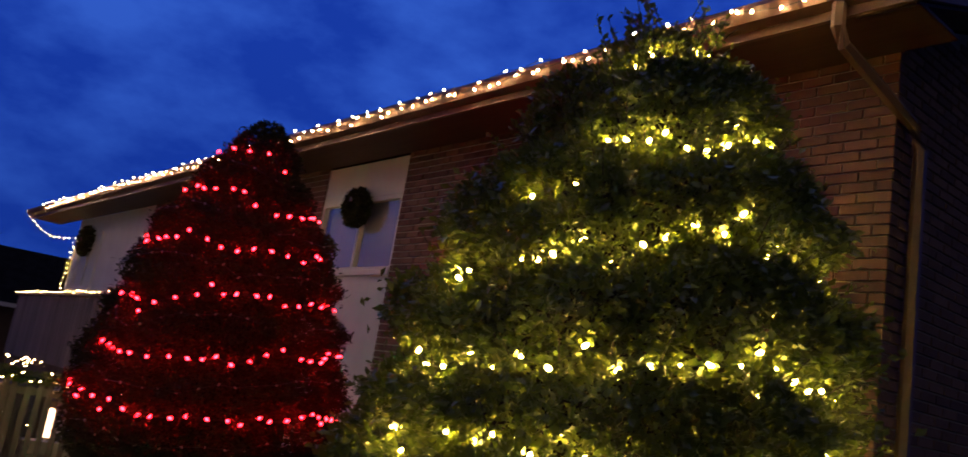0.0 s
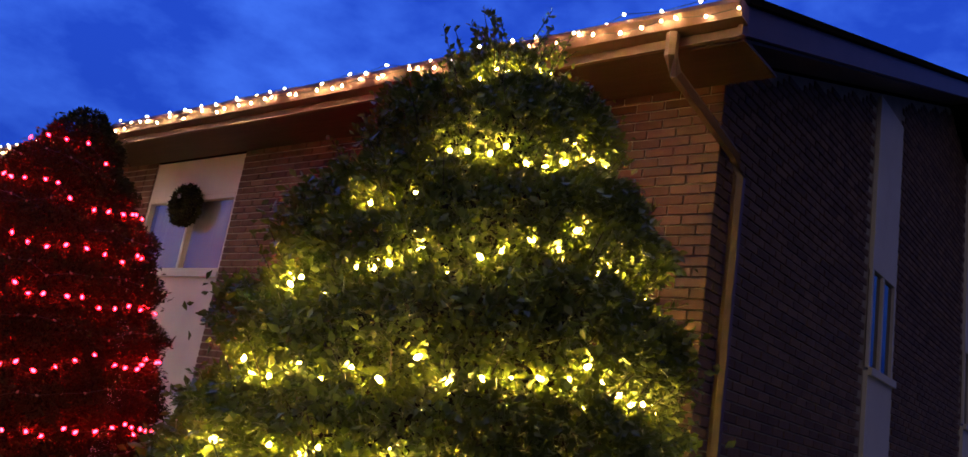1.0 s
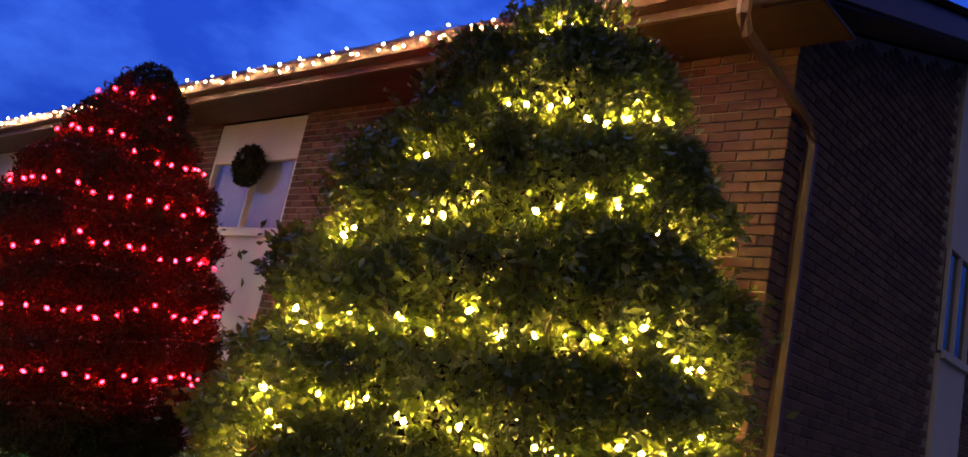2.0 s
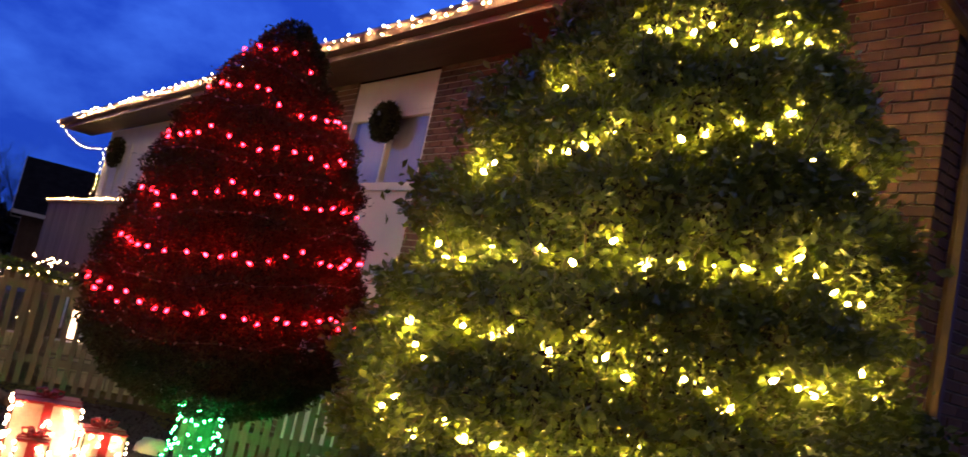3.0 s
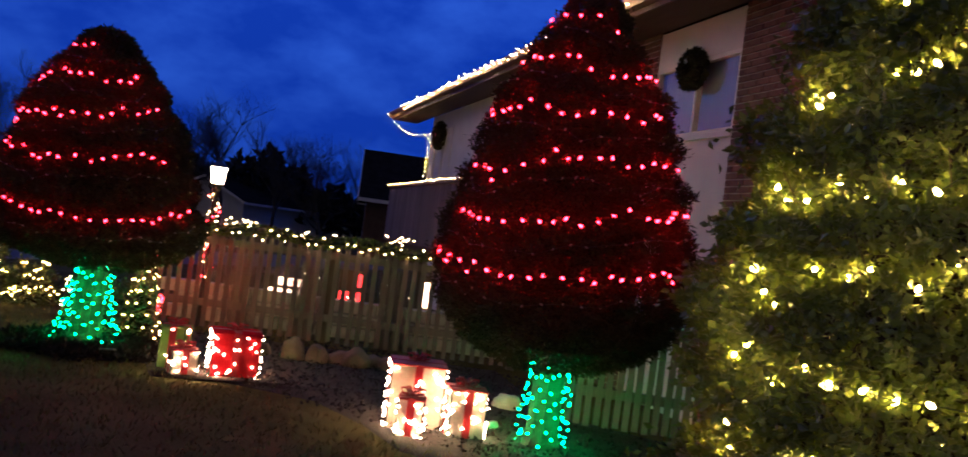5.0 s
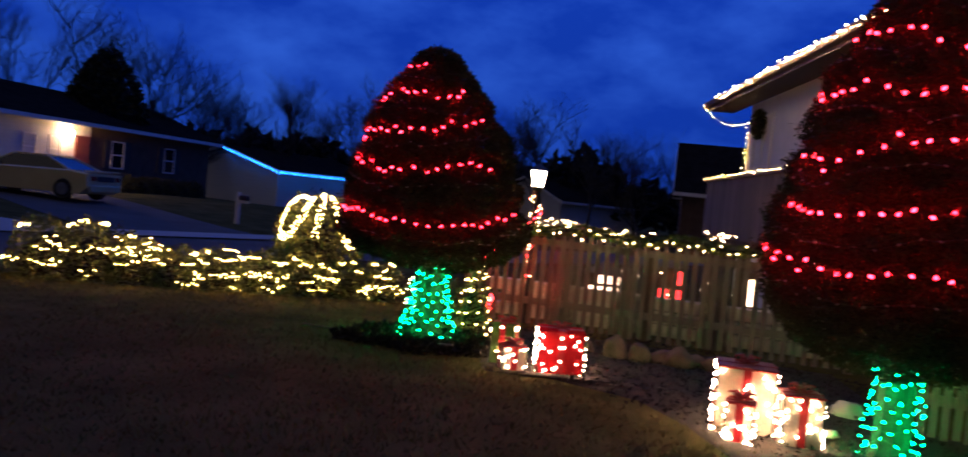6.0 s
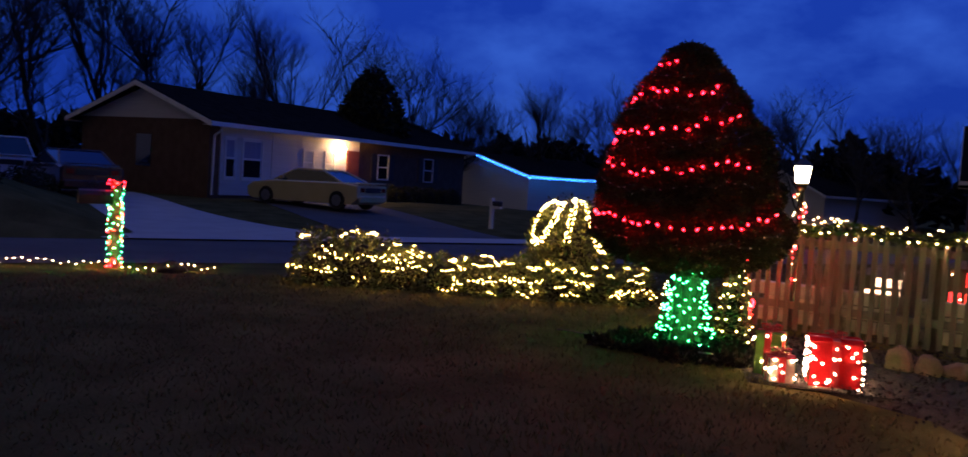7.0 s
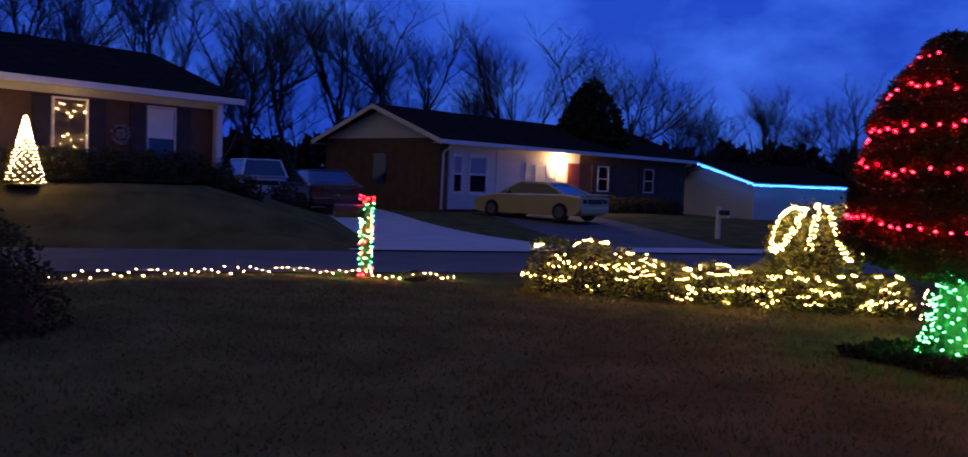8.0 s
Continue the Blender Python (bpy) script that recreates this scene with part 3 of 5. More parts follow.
fence((-2.0, 7.50, 0), (-0.55, 7.86, 0), 1.12, "wooden board fence beside the house, lit green", 0.085)


# ---- light strings on the trees ----


class Jit:
    """Small even scatter with the calls that ring() needs."""
    def __init__(self, seed):
        self.r = random.Random(seed)

    def normal(self, m, s):
        return self.r.gauss(m, s)

    def uniform(self, a, b):
        return self.r.uniform(a, b)


def garland(label, base, rows, knots, bulb, step, seed, lean=(0, 0), jitter=0.02, group="", proud=0.02):
    """A light string on a tree whose height follows knots of (bearing in degrees, height)."""
    a0, a1 = radians(knots[0][0]), radians(knots[-1][0])
    bs, zs = [radians(k[0]) for k in knots], [k[1] for k in knots]
    pts = ring(base, rows, lambda f: float(np.interp(a0 + (a1 - a0) * f, bs, zs)), a0, a1, step, Jit(seed), proud, lean, jitter)
    return light_string("light_string", label, pts, bulb, group, 0.003)


WARM_LABEL = "string of warm white bulbs looped round the holly"
for i, (knots, step) in enumerate(HOLLY_STRINGS):
    garland(WARM_LABEL, HOLLY_AT, HOLLY_ROWS, knots, BULB_BIG, step, 20 + i, HOLLY_LEAN, 0.045, "holly light strings", 0.012)

RED_LABEL = "string of glowing red bulbs round the dark conifer"
for i, knots in enumerate(RED_STRINGS):
    garland(RED_LABEL, RED_AT, RED_ROWS, knots, BULB_RED, 0.104, 40 + i, (0, 0), 0.02, "conifer light strings", 0.035)
for i, knots in enumerate(EGG_STRINGS):
    garland(RED_LABEL, EGG_AT, EGG_ROWS, knots, BULB_RED, 0.100, 60 + i, EGG_LEAN, 0.02, "conifer light strings", 0.035)


# clear strings between the red ones, switched off
OFF_LABEL = "unlit clear light string round the dark conifer"
for base, rows, knots_of, lean in ((RED_AT, RED_ROWS, RED_STRINGS, (0, 0)), (EGG_AT, EGG_ROWS, EGG_STRINGS, EGG_LEAN)):
    for i, knots in enumerate(knots_of):
        garland(OFF_LABEL, base, rows, [(k, z - 0.17) for k, z in knots], BULB_OFF, 0.11, 80 + i, lean, 0.02, "unlit light strings", 0.085)


def trunk_wrap(base, r0, r1, z1, turns, step, seed, bulb):
    pts, r = [], random.Random(seed)
    n = int(turns * 2 * math.pi * (r0 + r1) / 2 / step)
    for i in range(n):
        f = i / n
        a, rad = turns * 2 * math.pi * f, r0 + (r1 - r0) * f + r.uniform(-0.02, 0.02)
        pts.append((base[0] + rad * math.cos(a), base[1] + rad * math.sin(a), 0.05 + z1 * f + r.uniform(-0.045, 0.045)))
    return light_string("light_string", "green light string wound round a tree trunk", pts, bulb, "green trunk lights", 0.003)


trunk_wrap(RED_AT, 0.19, 0.160, 0.74, 10, 0.095, 1, BULB_GREEN)
trunk_wrap(EGG_AT, 0.31, 0.13, 0.88, 10, 0.095, 2, BULB_GREEN)

# ---- lights on the house ----
def at_house(s, off, z):
    return HOUSE @ Vector((s, off, z))


r = random.Random(8)
for off, z, gap, grow, count in ((0.745, 4.265, 0.15, 0.00055, 88), (0.715, 4.345, 0.22, 0.0008, 66)):
    pts = [at_house(-0.36 + gap * i + grow * i * i + r.uniform(-0.06, 0.06), off + r.uniform(-0.015, 0.02), z + r.uniform(-0.03, 0.03)) for i in range(count)]
    light_string("light_string", "warm white light string clipped along the gutter", pts, BULB_EAVE, "eave light strings", 0.003)
pts = [at_house(18.70 - 1.62 * f, 0.72 - 0.68 * f, 4.30 - 0.50 * f - 0.22 * math.sin(math.pi * f)) for f in [i / 11 for i in range(12)]]
light_string("light_string", "warm white light string swagged to the house corner", pts, BULB_WARM, "eave light strings", 0.003)
pts = [at_house(17.03 + r.uniform(-0.05, 0.05), 0.03 + r.uniform(0, 0.05), 3.80 - 0.11 * i) for i in range(11)]
light_string("light_string", "warm white light string down the house corner", pts, BULB_WARM, "eave light strings", 0.003)
pts = [at_house(9.35 + 0.21 * i, 1.25, 2.40 + r.uniform(-0.02, 0.025)) for i in range(28)]
light_string("light_string", "warm white light string along the deck rail", pts, BULB_WARM, "eave light strings", 0.003)


def leafy_ring(name, label, category, m, big, thick, count, leaf, mat, seed, bow=None):
    g = np.random.default_rng(seed)
    a, b = g.uniform(0, 2 * math.pi, count), g.uniform(0, 2 * math.pi, count)
    t = thick * np.sqrt(g.uniform(0.3, 1, count))
    d = np.stack([np.cos(a) * np.cos(b), np.sin(b), np.sin(a) * np.cos(b)], 1)
    c = np.stack([np.cos(a) * big, 0 * a, np.sin(a) * big], 1) + d * t[:, None]
    w = thing(name, label, category, m)
    part("needles", leaf_cloud(c, d, leaf, g, 2.2, 0.0, 0.6), mat, w, kind="stuff")
    bm = lathe([(big + thick * 0.6 * math.cos(k * math.pi / 4), thick * 0.6 * math.sin(k * math.pi / 4)) for k in range(9)], 20, False)
    bmesh.ops.rotate(bm, verts=bm.verts, cent=(0, 0, 0), matrix=Matrix.Rotation(radians(90), 3, "X"))
    part("ring", bm, CORE, w)
    return w


RIBBON_RED = material("red_ribbon", (0.30, 0.012, 0.018), (0.46, 0.02, 0.03), 5, 0.45, 0.05, 50)
wr = leafy_ring("wreath", "dark green wreath hung on the window", "wreath", HOUSE @ Matrix.Translation((5.88, 0.055, 3.62)), 0.145, 0.07, 2600, 0.020, CYPRESS, 3)
part("bow", boxed(0.02, 0.08, 0.05, 0.075, 0.06, 0.13, 0.012), CURTAIN, wr, "small pale bow")
wr = leafy_ring("wreath", "dark green wreath on the far window", "wreath", HOUSE @ Matrix.Translation((15.95, 0.10, 3.66)), 0.19, 0.09, 1800, 0.03, CYPRESS, 4)
part("bow", boxed(-0.05, 0.05, 0.06, 0.085, -0.02, 0.06, 0.012), RIBBON_RED, wr, "small red bow")

# ---- fence garland and its lights ----
FA, FB = Vector((-7.55, 8.45, 0)), Vector((-3.2, 10.15, 0))
FD = (FB - FA).normalized()
FN = Vector((FD.y, -FD.x, 0))
g = np.random.default_rng(9)
n = 9000
f = g.uniform(0, (FB - FA).length, n)
b = g.uniform(0, 2 * math.pi, n)
sag = 0.03 * np.sin(f * 5.2)
rr = 0.055 * np.sqrt(g.uniform(0.1, 1, n))
c = np.array(FA) + f[:, None] * np.array(FD) + np.stack([FN.x * (0.05 + rr * np.cos(b)), FN.y * (0.05 + rr * np.cos(b)), 1.27 + sag + rr * np.sin(b)], 1)
gl = thing("garland", "green artificial garland draped along the fence top", "garland")
part("needles", leaf_cloud(c, np.stack([FN.x * np.cos(b), FN.y * np.cos(b), np.sin(b)], 1), 0.016, g, 2.4, 0.0, 0.6), HOLLY, gl, kind="stuff")
part("stem", tube([FA + FD * (0.15 * i) + FN * 0.05 + Vector((0, 0, 1.27 + 0.03 * math.sin(0.15 * i * 5.2))) for i in range(32)], 0.02, 5), WIRE, gl)
pts = [FA + FD * (0.093 * i) + FN * (0.10 + r.uniform(-0.02, 0.03)) + Vector((0, 0, 1.25 + 0.05 * math.sin(i * 1.9) + r.uniform(-0.03, 0.03))) for i in range(50)]
light_string("light_string", "warm bulbs in the fence garland", pts, BULB_WARM, "fence lights", 0.003)
# lit dry grasses and shrubs that rise behind the fence
for k, (u, w, h, cnt) in enumerate(((1.15, 0.55, 1.38, 16), (2.0, 0.35, 1.34, 10), (3.1, 0.30, 1.42, 14))):
    o = FA + FD * u - FN * 0.45
    sh = thing("ornamental_grass", "pale dry grass clump behind the fence", "grass clump", Matrix.Translation(o))
    gg = np.random.default_rng(30 + k)
    m_ = 260
    base = np.stack([gg.normal(0, 0.10, m_), gg.normal(0, 0.10, m_), np.zeros(m_)], 1)
    tip = np.stack([gg.normal(0, w * 0.5, m_), gg.normal(0, 0.18, m_), h * gg.uniform(0.8, 1.1, m_)], 1)
    v = np.concatenate([base, base + [0.006, 0, 0], tip])
    part("blades", np_mesh("blades", v, [(i, i + m_, i + 2 * m_) for i in range(m_)]), WOOD, sh, kind="stuff")
    pts = [o + Vector((r.gauss(0, w * 0.42), r.gauss(0, 0.1), h - 0.03 + r.uniform(-0.05, 0.05))) for _ in range(cnt)]
    pts.sort(key=lambda p: (p - FA).dot(FD))
    light_string("light_string", "warm bulbs among the dry grass", pts, BULB_WARM, "fence lights", 0.002)

# ---- lamp post ----
lamp = thing("lamp_post", "black garden lamp post with a glowing glass lantern", "lamp post", Matrix.Translation((-6.92, 8.93, 0)))
part("pole", lathe([(0.07, 0), (0.07, 0.06), (0.038, 0.12), (0.036, 1.70), (0.06, 1.74), (0.06, 1.77)], 12), BLACK, lamp)
lant = part("lantern", lathe([(0.075, 1.80), (0.105, 2.00)], 6), LAMP_GLOW, lamp, "glowing tapered lantern glass")
part("base_plate", lathe([(0.085, 1.772), (0.085, 1.797)], 6), BLACK, lant)
part("cap", lathe([(0.125, 2.003), (0.10, 2.03), (0.03, 2.085), (0.012, 2.11), (0.018, 2.125), (0.004, 2.14)], 6), BLACK, lant)
for seed, bulb, ph, nb in ((1, BULB_WARM, 0, 34), (2, BULB_RED, 1.5, 20)):
    pts = [(-6.92 + 0.075 * math.cos(i * 1.1 + ph), 8.93 + 0.075 * math.sin(i * 1.1 + ph), 0.45 + 1.25 * i / nb) for i in range(nb)]
    light_string("light_string", "coloured light string spiralled up the lamp post", pts, bulb, "lamp post lights", 0.002)

# ---- lit gift boxes ----
def fabric(name, colour):
    m = bpy.data.materials.new(name)
    m.use_nodes = True
    nd, lk = m.node_tree.nodes, m.node_tree.links
    out = nd["Material Output"]
    nd.remove(nd["Principled BSDF"])
    dif, tra, mx, co, wv = nd.new("ShaderNodeBsdfDiffuse"), nd.new("ShaderNodeBsdfTranslucent"), nd.new("ShaderNodeMixShader"), nd.new("ShaderNodeTexCoord"), nd.new("ShaderNodeTexNoise")
    wv.inputs["Scale"].default_value = 40
    mp = nd.new("ShaderNodeMix")
    mp.data_type = "RGBA"
    mp.inputs["A"].default_value = (*colour, 1)
    mp.inputs["B"].default_value = (*[q * 0.6 for q in colour], 1)
    lk.new(co.outputs["Object"], wv.inputs["Vector"])
    lk.new(wv.outputs["Fac"], mp.inputs["Factor"])
    lk.new(mp.outputs["Result"], dif.inputs["Color"])
    lk.new(mp.outputs["Result"], tra.inputs["Color"])
    lk.new(dif.outputs[0], mx.inputs[1])
    lk.new(tra.outputs[0], mx.inputs[2])
    lk.new(mx.outputs[0], out.inputs["Surface"])
    return m


GOLD_CLOTH, RED_CLOTH, GREEN_CLOTH = fabric("cream_sheer_fabric", (0.85, 0.76, 0.64)), fabric("red_sheer_fabric", (0.62, 0.03, 0.04)), fabric("green_sheer_fabric", (0.22, 0.42, 0.12))


def gift(label, x, y, turn, w, d, h, cloth, ribbon, nb, seed, z=0.0):
    t = thing("gift_box", label, "gift box", pose(x, y, z, 0, 0, turn), "lit gift boxes")
    q = random.Random(seed)
    for x0, x1, y0, y1 in ((-w / 2, w / 2, -d / 2, -d / 2 + 0.004), (-w / 2, w / 2, d / 2 - 0.004, d / 2), (-w / 2, -w / 2 + 0.004, -d / 2 + 0.005, d / 2 - 0.005), (w / 2 - 0.004, w / 2, -d / 2 + 0.005, d / 2 - 0.005)):
        part("side_panel", boxed(x0, x1, y0, y1, 0.02, h), cloth, t)
    part("lid", boxed(-w / 2 - 0.006, w / 2 + 0.006, -d / 2 - 0.006, d / 2 + 0.006, h + 0.002, h + 0.02, 0.006), cloth if cloth is not GOLD_CLOTH else ribbon, t)
    for sx in (-1, 1):
        for sy in (-1, 1):
            part("frame_bar", boxed(sx * w / 2 - 0.006, sx * w / 2 + 0.006, sy * d / 2 - 0.006, sy * d / 2 + 0.006, 0, h, 0.002), WIRE, t)
    part("ribbon", boxed(-0.03, 0.03, -d / 2 - 0.008, d / 2 + 0.008, 0.02, h + 0.024), ribbon, t)
    part("ribbon", boxed(-w / 2 - 0.009, w / 2 + 0.009, -0.03, 0.03, 0.02, h + 0.026), ribbon, t)
    bow = part("bow", lathe([(0.02, h + 0.02), (0.035, h + 0.045), (0.015, h + 0.06)], 8), ribbon, t)
    for k in range(6):
        a = k * math.pi / 3
        loop = [(math.cos(a) * 0.09 * u, math.sin(a) * 0.09 * u, h + 0.03 + hh) for u, hh in ((0, 0.01), (0.6, 0.05), (1, 0.045), (0.9, 0.012), (0.2, 0.004))]
        part("bow_loop", tube(loop, 0.010, 5), ribbon, bow)
    for i in range(nb // 3):
        o = new("bulb", BULB_GIFT)
        o.parent = t
        o.matrix_basis = pose(q.uniform(-0.38, 0.38) * w, q.uniform(-0.38, 0.38) * d, q.uniform(0.15, 0.9) * h, q.uniform(-60, 60), q.uniform(-60, 60), 0)
    for i in range(nb):
        # most bulbs follow the frame's edges and the ribbon, the rest are scattered
        s_ = q.randrange(4)
        u, v = q.uniform(-0.46, 0.46), q.uniform(0.08, 0.95) * h
        if i % 5 == 0:
            u = q.choice((-0.49, 0.49)) + q.uniform(-0.03, 0.03)
        elif i % 5 == 1:
            v = q.choice((0.04, 0.97)) * h
        px, py = ((u * w, -d / 2 - 0.014), (u * w, d / 2 + 0.014), (-w / 2 - 0.014, u * d), (w / 2 + 0.014, u * d))[s_]
        o = new("bulb", BULB_GIFT)
        o.parent = t
        o.matrix_basis = pose(px, py, v, q.uniform(-60, 60), q.uniform(-60, 60), 0)
    return t


gift("large glowing cream gift box with red ribbon", -2.74, 6.33, 28, 0.42, 0.40, 0.50, GOLD_CLOTH, RIBBON_RED, 125, 1)
gift("small glowing cream gift box with red ribbon", -2.60, 5.98, 22, 0.19, 0.18, 0.29, GOLD_CLOTH, RIBBON_RED, 48, 2)
gift("glowing cream gift box with red lid", -2.30, 6.30, 35, 0.28, 0.26, 0.38, GOLD_CLOTH, RIBBON_RED, 76, 3)
gift("glowing red gift box with a bow", -4.75, 6.72, 40, 0.42, 0.40, 0.40, RED_CLOTH, RIBBON_RED, 120, 4)
gift("green gift box with red lid and lights", -5.26, 6.52, 25, 0.22, 0.22, 0.38, GREEN_CLOTH, RIBBON_RED, 24, 5)
gift("small glowing cream gift box", -5.02, 6.36, 50, 0.22, 0.20, 0.22, GOLD_CLOTH, RIBBON_RED, 24, 6)


# ---- bed, stones, cord ----
def blob(name, label, category, m, mat, size, seed, parent=None):
    bm = bmesh.new()
    bmesh.ops.create_icosphere(bm, subdivisions=3, radius=1)
    for v in bm.verts:
        k = 1 + 0.28 * noise.noise(v.co * 1.4 + Vector((seed * 7.1, 0, 0))) + 0.10 * noise.noise(v.co * 4 + Vector((0, seed * 3.3, 0)))
        v.co = Vector((v.co.x * size[0], v.co.y * size[1], max(v.co.z, -0.35) * size[2])) * k
    lo = min(v.co.z for v in bm.verts)
    for v in bm.verts:
        v.co.z -= lo + 0.01
    ob = part(name, bm, mat, parent, smooth=True)
    ob.matrix_basis = m
    return tagged(ob, label, category)


bm = bmesh.new()
edge = [(-5.6, 6.55), (-5.1, 6.05), (-4.6, 6.40), (-3.7, 6.45), (-3.0, 6.02), (-2.45, 5.55), (-1.9, 5.45), (-1.0, 5.75), (-0.45, 6.4), (-0.35, 7.6), (-2.0, 7.9), (-3.3, 9.9), (-7.4, 8.3), (-6.2, 7.5)]
cx, cy = -3.2, 7.3
rings = []
for f in (1.0, 0.97, 0.85, 0.6, 0.3, 0.0001):
    row = []
    for i, (x, y) in enumerate(edge):
        for h_ in (0, 0.5):
            x2, y2 = edge[(i + 1) % len(edge)]
            px, py = x + (x2 - x) * h_, y + (y2 - y) * h_
            qx, qy = cx + (px - cx) * f, cy + (py - cy) * f
            row.append(bm.verts.new((qx, qy, 0.004 + 0.05 * (1 - f) ** 0.5 * (f < 1) + 0.02 * noise.noise(Vector((qx * 3, qy * 3, 0))) * (f < 0.99))))
    rings.append(row)
for a, b_ in zip(rings, rings[1:]):
    for k in range(len(a)):
        bm.faces.new((a[k], a[(k + 1) % len(a)], b_[(k + 1) % len(a)], b_[k]))
bmesh.ops.recalc_face_normals(bm, faces=bm.faces)
tagged(part("mulch_bed", bm, MULCH, None, smooth=True), "dark mulched planting bed along the fence", "garden bed", kind="structure")
n = 9000
g = np.random.default_rng(77)
xs, ys = g.uniform(-6.5, -0.6, n), g.uniform(5.5, 9.5, n)
ok = (ys > 6.0 - 0.25 * (xs + 3)) & (ys < 8.4 + 0.39 * (xs + 7.5)) & ~((xs > -2.2) & (ys > 7.5))
c = np.stack([xs, ys, 0.05 + 0 * xs], 1)[ok]
chips = part("mulch_chips", leaf_cloud(c, np.tile([0, 0, 0.2], (len(c), 1)), 0.020, g, 1.8, 0, 0.8), MULCH, None)
tagged(chips, "loose bark chips and dead leaves on the bed", "mulch", kind="stuff")
for k, (x, y, sx, sz, mt) in enumerate(((-4.90, 7.95, 0.14, 0.17, STONE), (-4.45, 8.25, 0.20, 0.12, STONE), (-5.22, 7.90, 0.09, 0.10, STONE), (-4.20, 8.45, 0.13, 0.10, STONE), (-2.38, 7.62, 0.14, 0.12, PALE_STONE), (-2.20, 6.72, 0.08, 0.06, PALE_STONE), (-3.2, 7.6, 0.10, 0.07, STONE), (-4.66, 8.02, 0.13, 0.15, STONE), (-4.28, 8.22, 0.15, 0.15, STONE), (-4.02, 8.42, 0.12, 0.12, STONE))):
    blob("stone", "rough tan garden stone in the bed" if mt is STONE else "smooth pale stone in the bed", "stone", pose(x, y, 0.02, 0, 0, k * 50), mt, (sx, sx * 0.75, sz), k + 1)
cord = [(-7.6 + 0.16 * i, 5.9 + 0.035 * i + 0.08 * math.sin(i * 0.9), 0.02 + 0.10 * max(0, (i - 7) / 5)) for i in range(13)]
tagged(part("power_cord", tube(cord, 0.010, 5), GUTTER, None), "thin outdoor power cord lying on the grass", "cord")

gr = np.random.default_rng(77)
ra = gr.uniform(0, 2 * math.pi, 5200)
rr = np.sqrt(gr.uniform(0.01, 1, 5200)) * (0.72 + 0.16 * np.sin(2 * ra + 0.7) + 0.10 * np.sin(5 * ra))
c = np.stack([rr * np.cos(ra), rr * np.sin(ra), 0.03 + 0.02 * gr.uniform(0, 1, 5200)], 1)
ringb = part("mulch_ring", leaf_cloud(c, np.tile([0, 0, 0.2], (len(c), 1)), 0.045, gr, 1.8, 0, 0.8), MULCH, None)
ringb.matrix_basis = Matrix.Translation((EGG_AT[0] + 0.1, EGG_AT[1] - 0.15, 0))
tagged(ringb, "uneven patch of dark bark mulch under the conifer", "mulch", kind="stuff")

# low pale wall and ornaments behind the fence
o = FA - FN * 0.9
wallb = thing("garden_wall", "low pale block wall behind the fence", "wall", Matrix.Translation(o) @ Matrix.Rotation(math.atan2(FD.y, FD.x), 4, "Z"))
for i in range(12):
    for j in range(3):
        part("block", boxed(0.40 * i + 0.2 * (j % 2), 0.40 * i + 0.2 * (j % 2) + 0.39, 0, 0.2, 0.17 * j, 0.17 * j + 0.16, 0.008), PALE_STONE, wallb)
PANE_GLOW = glowing("lit_paper_pane", (1.0, 0.62, 0.40), 3.2)
RED_PANE = glowing("lit_red_pane", (1.0, 0.03, 0.03), 2.2)


def lantern_box(label, x, y, z, w, h, cols, rows_, mat, turn):
    t = thing("ornament", label, "ornament", pose(x, y, 0, 0, 0, turn))
    part("stand", boxed(-w / 2, w / 2, -0.06, 0.06, 0, z), DARK_WOOD, t)
    part("body", boxed(-w / 2, w / 2, -0.09, 0.09, z + 0.002, z + h, 0.006), DARK_WOOD, t)
    for i in range(cols):
        for j in range(rows_):
            if (i * 7 + j * 5) % 6 == 5:
                continue
            a, b2 = -w / 2 + w * (i + 0.12) / cols, z + h * (j + 0.12) / rows_
            part("pane", boxed(a, a + w / cols * 0.72, -0.098, -0.092, b2, b2 + h / rows_ * 0.7), mat, t)
    part("roof", lathe([(w * 0.75, z + h + 0.004), (0.02, z + h + w * 0.35)], 4), DARK_WOOD, t)
    return t


lantern_box("small wooden ornament house with lit panes", -6.50, 10.10, 0.42, 0.46, 0.30, 4, 2, PANE_GLOW, 30)
lantern_box("wooden ornament with glowing red panels", -5.75, 10.55, 0.40, 0.34, 0.50, 2, 2, RED_PANE, 30)
lantern_box("narrow ornament with a pale lit panel", -4.84, 11.0, 0.45, 0.16, 0.50, 1, 1, PANE_GLOW, 30)
pts = [(-6.3 + 0.09 * i, 10.0 + 0.05 * i, 0.62 + 0.22 * math.sin(i * 2.3)) for i in range(20)]
light_string("light_string", "warm bulbs in shrubs behind the fence", pts, BULB_WARM, "fence lights", 0.002)


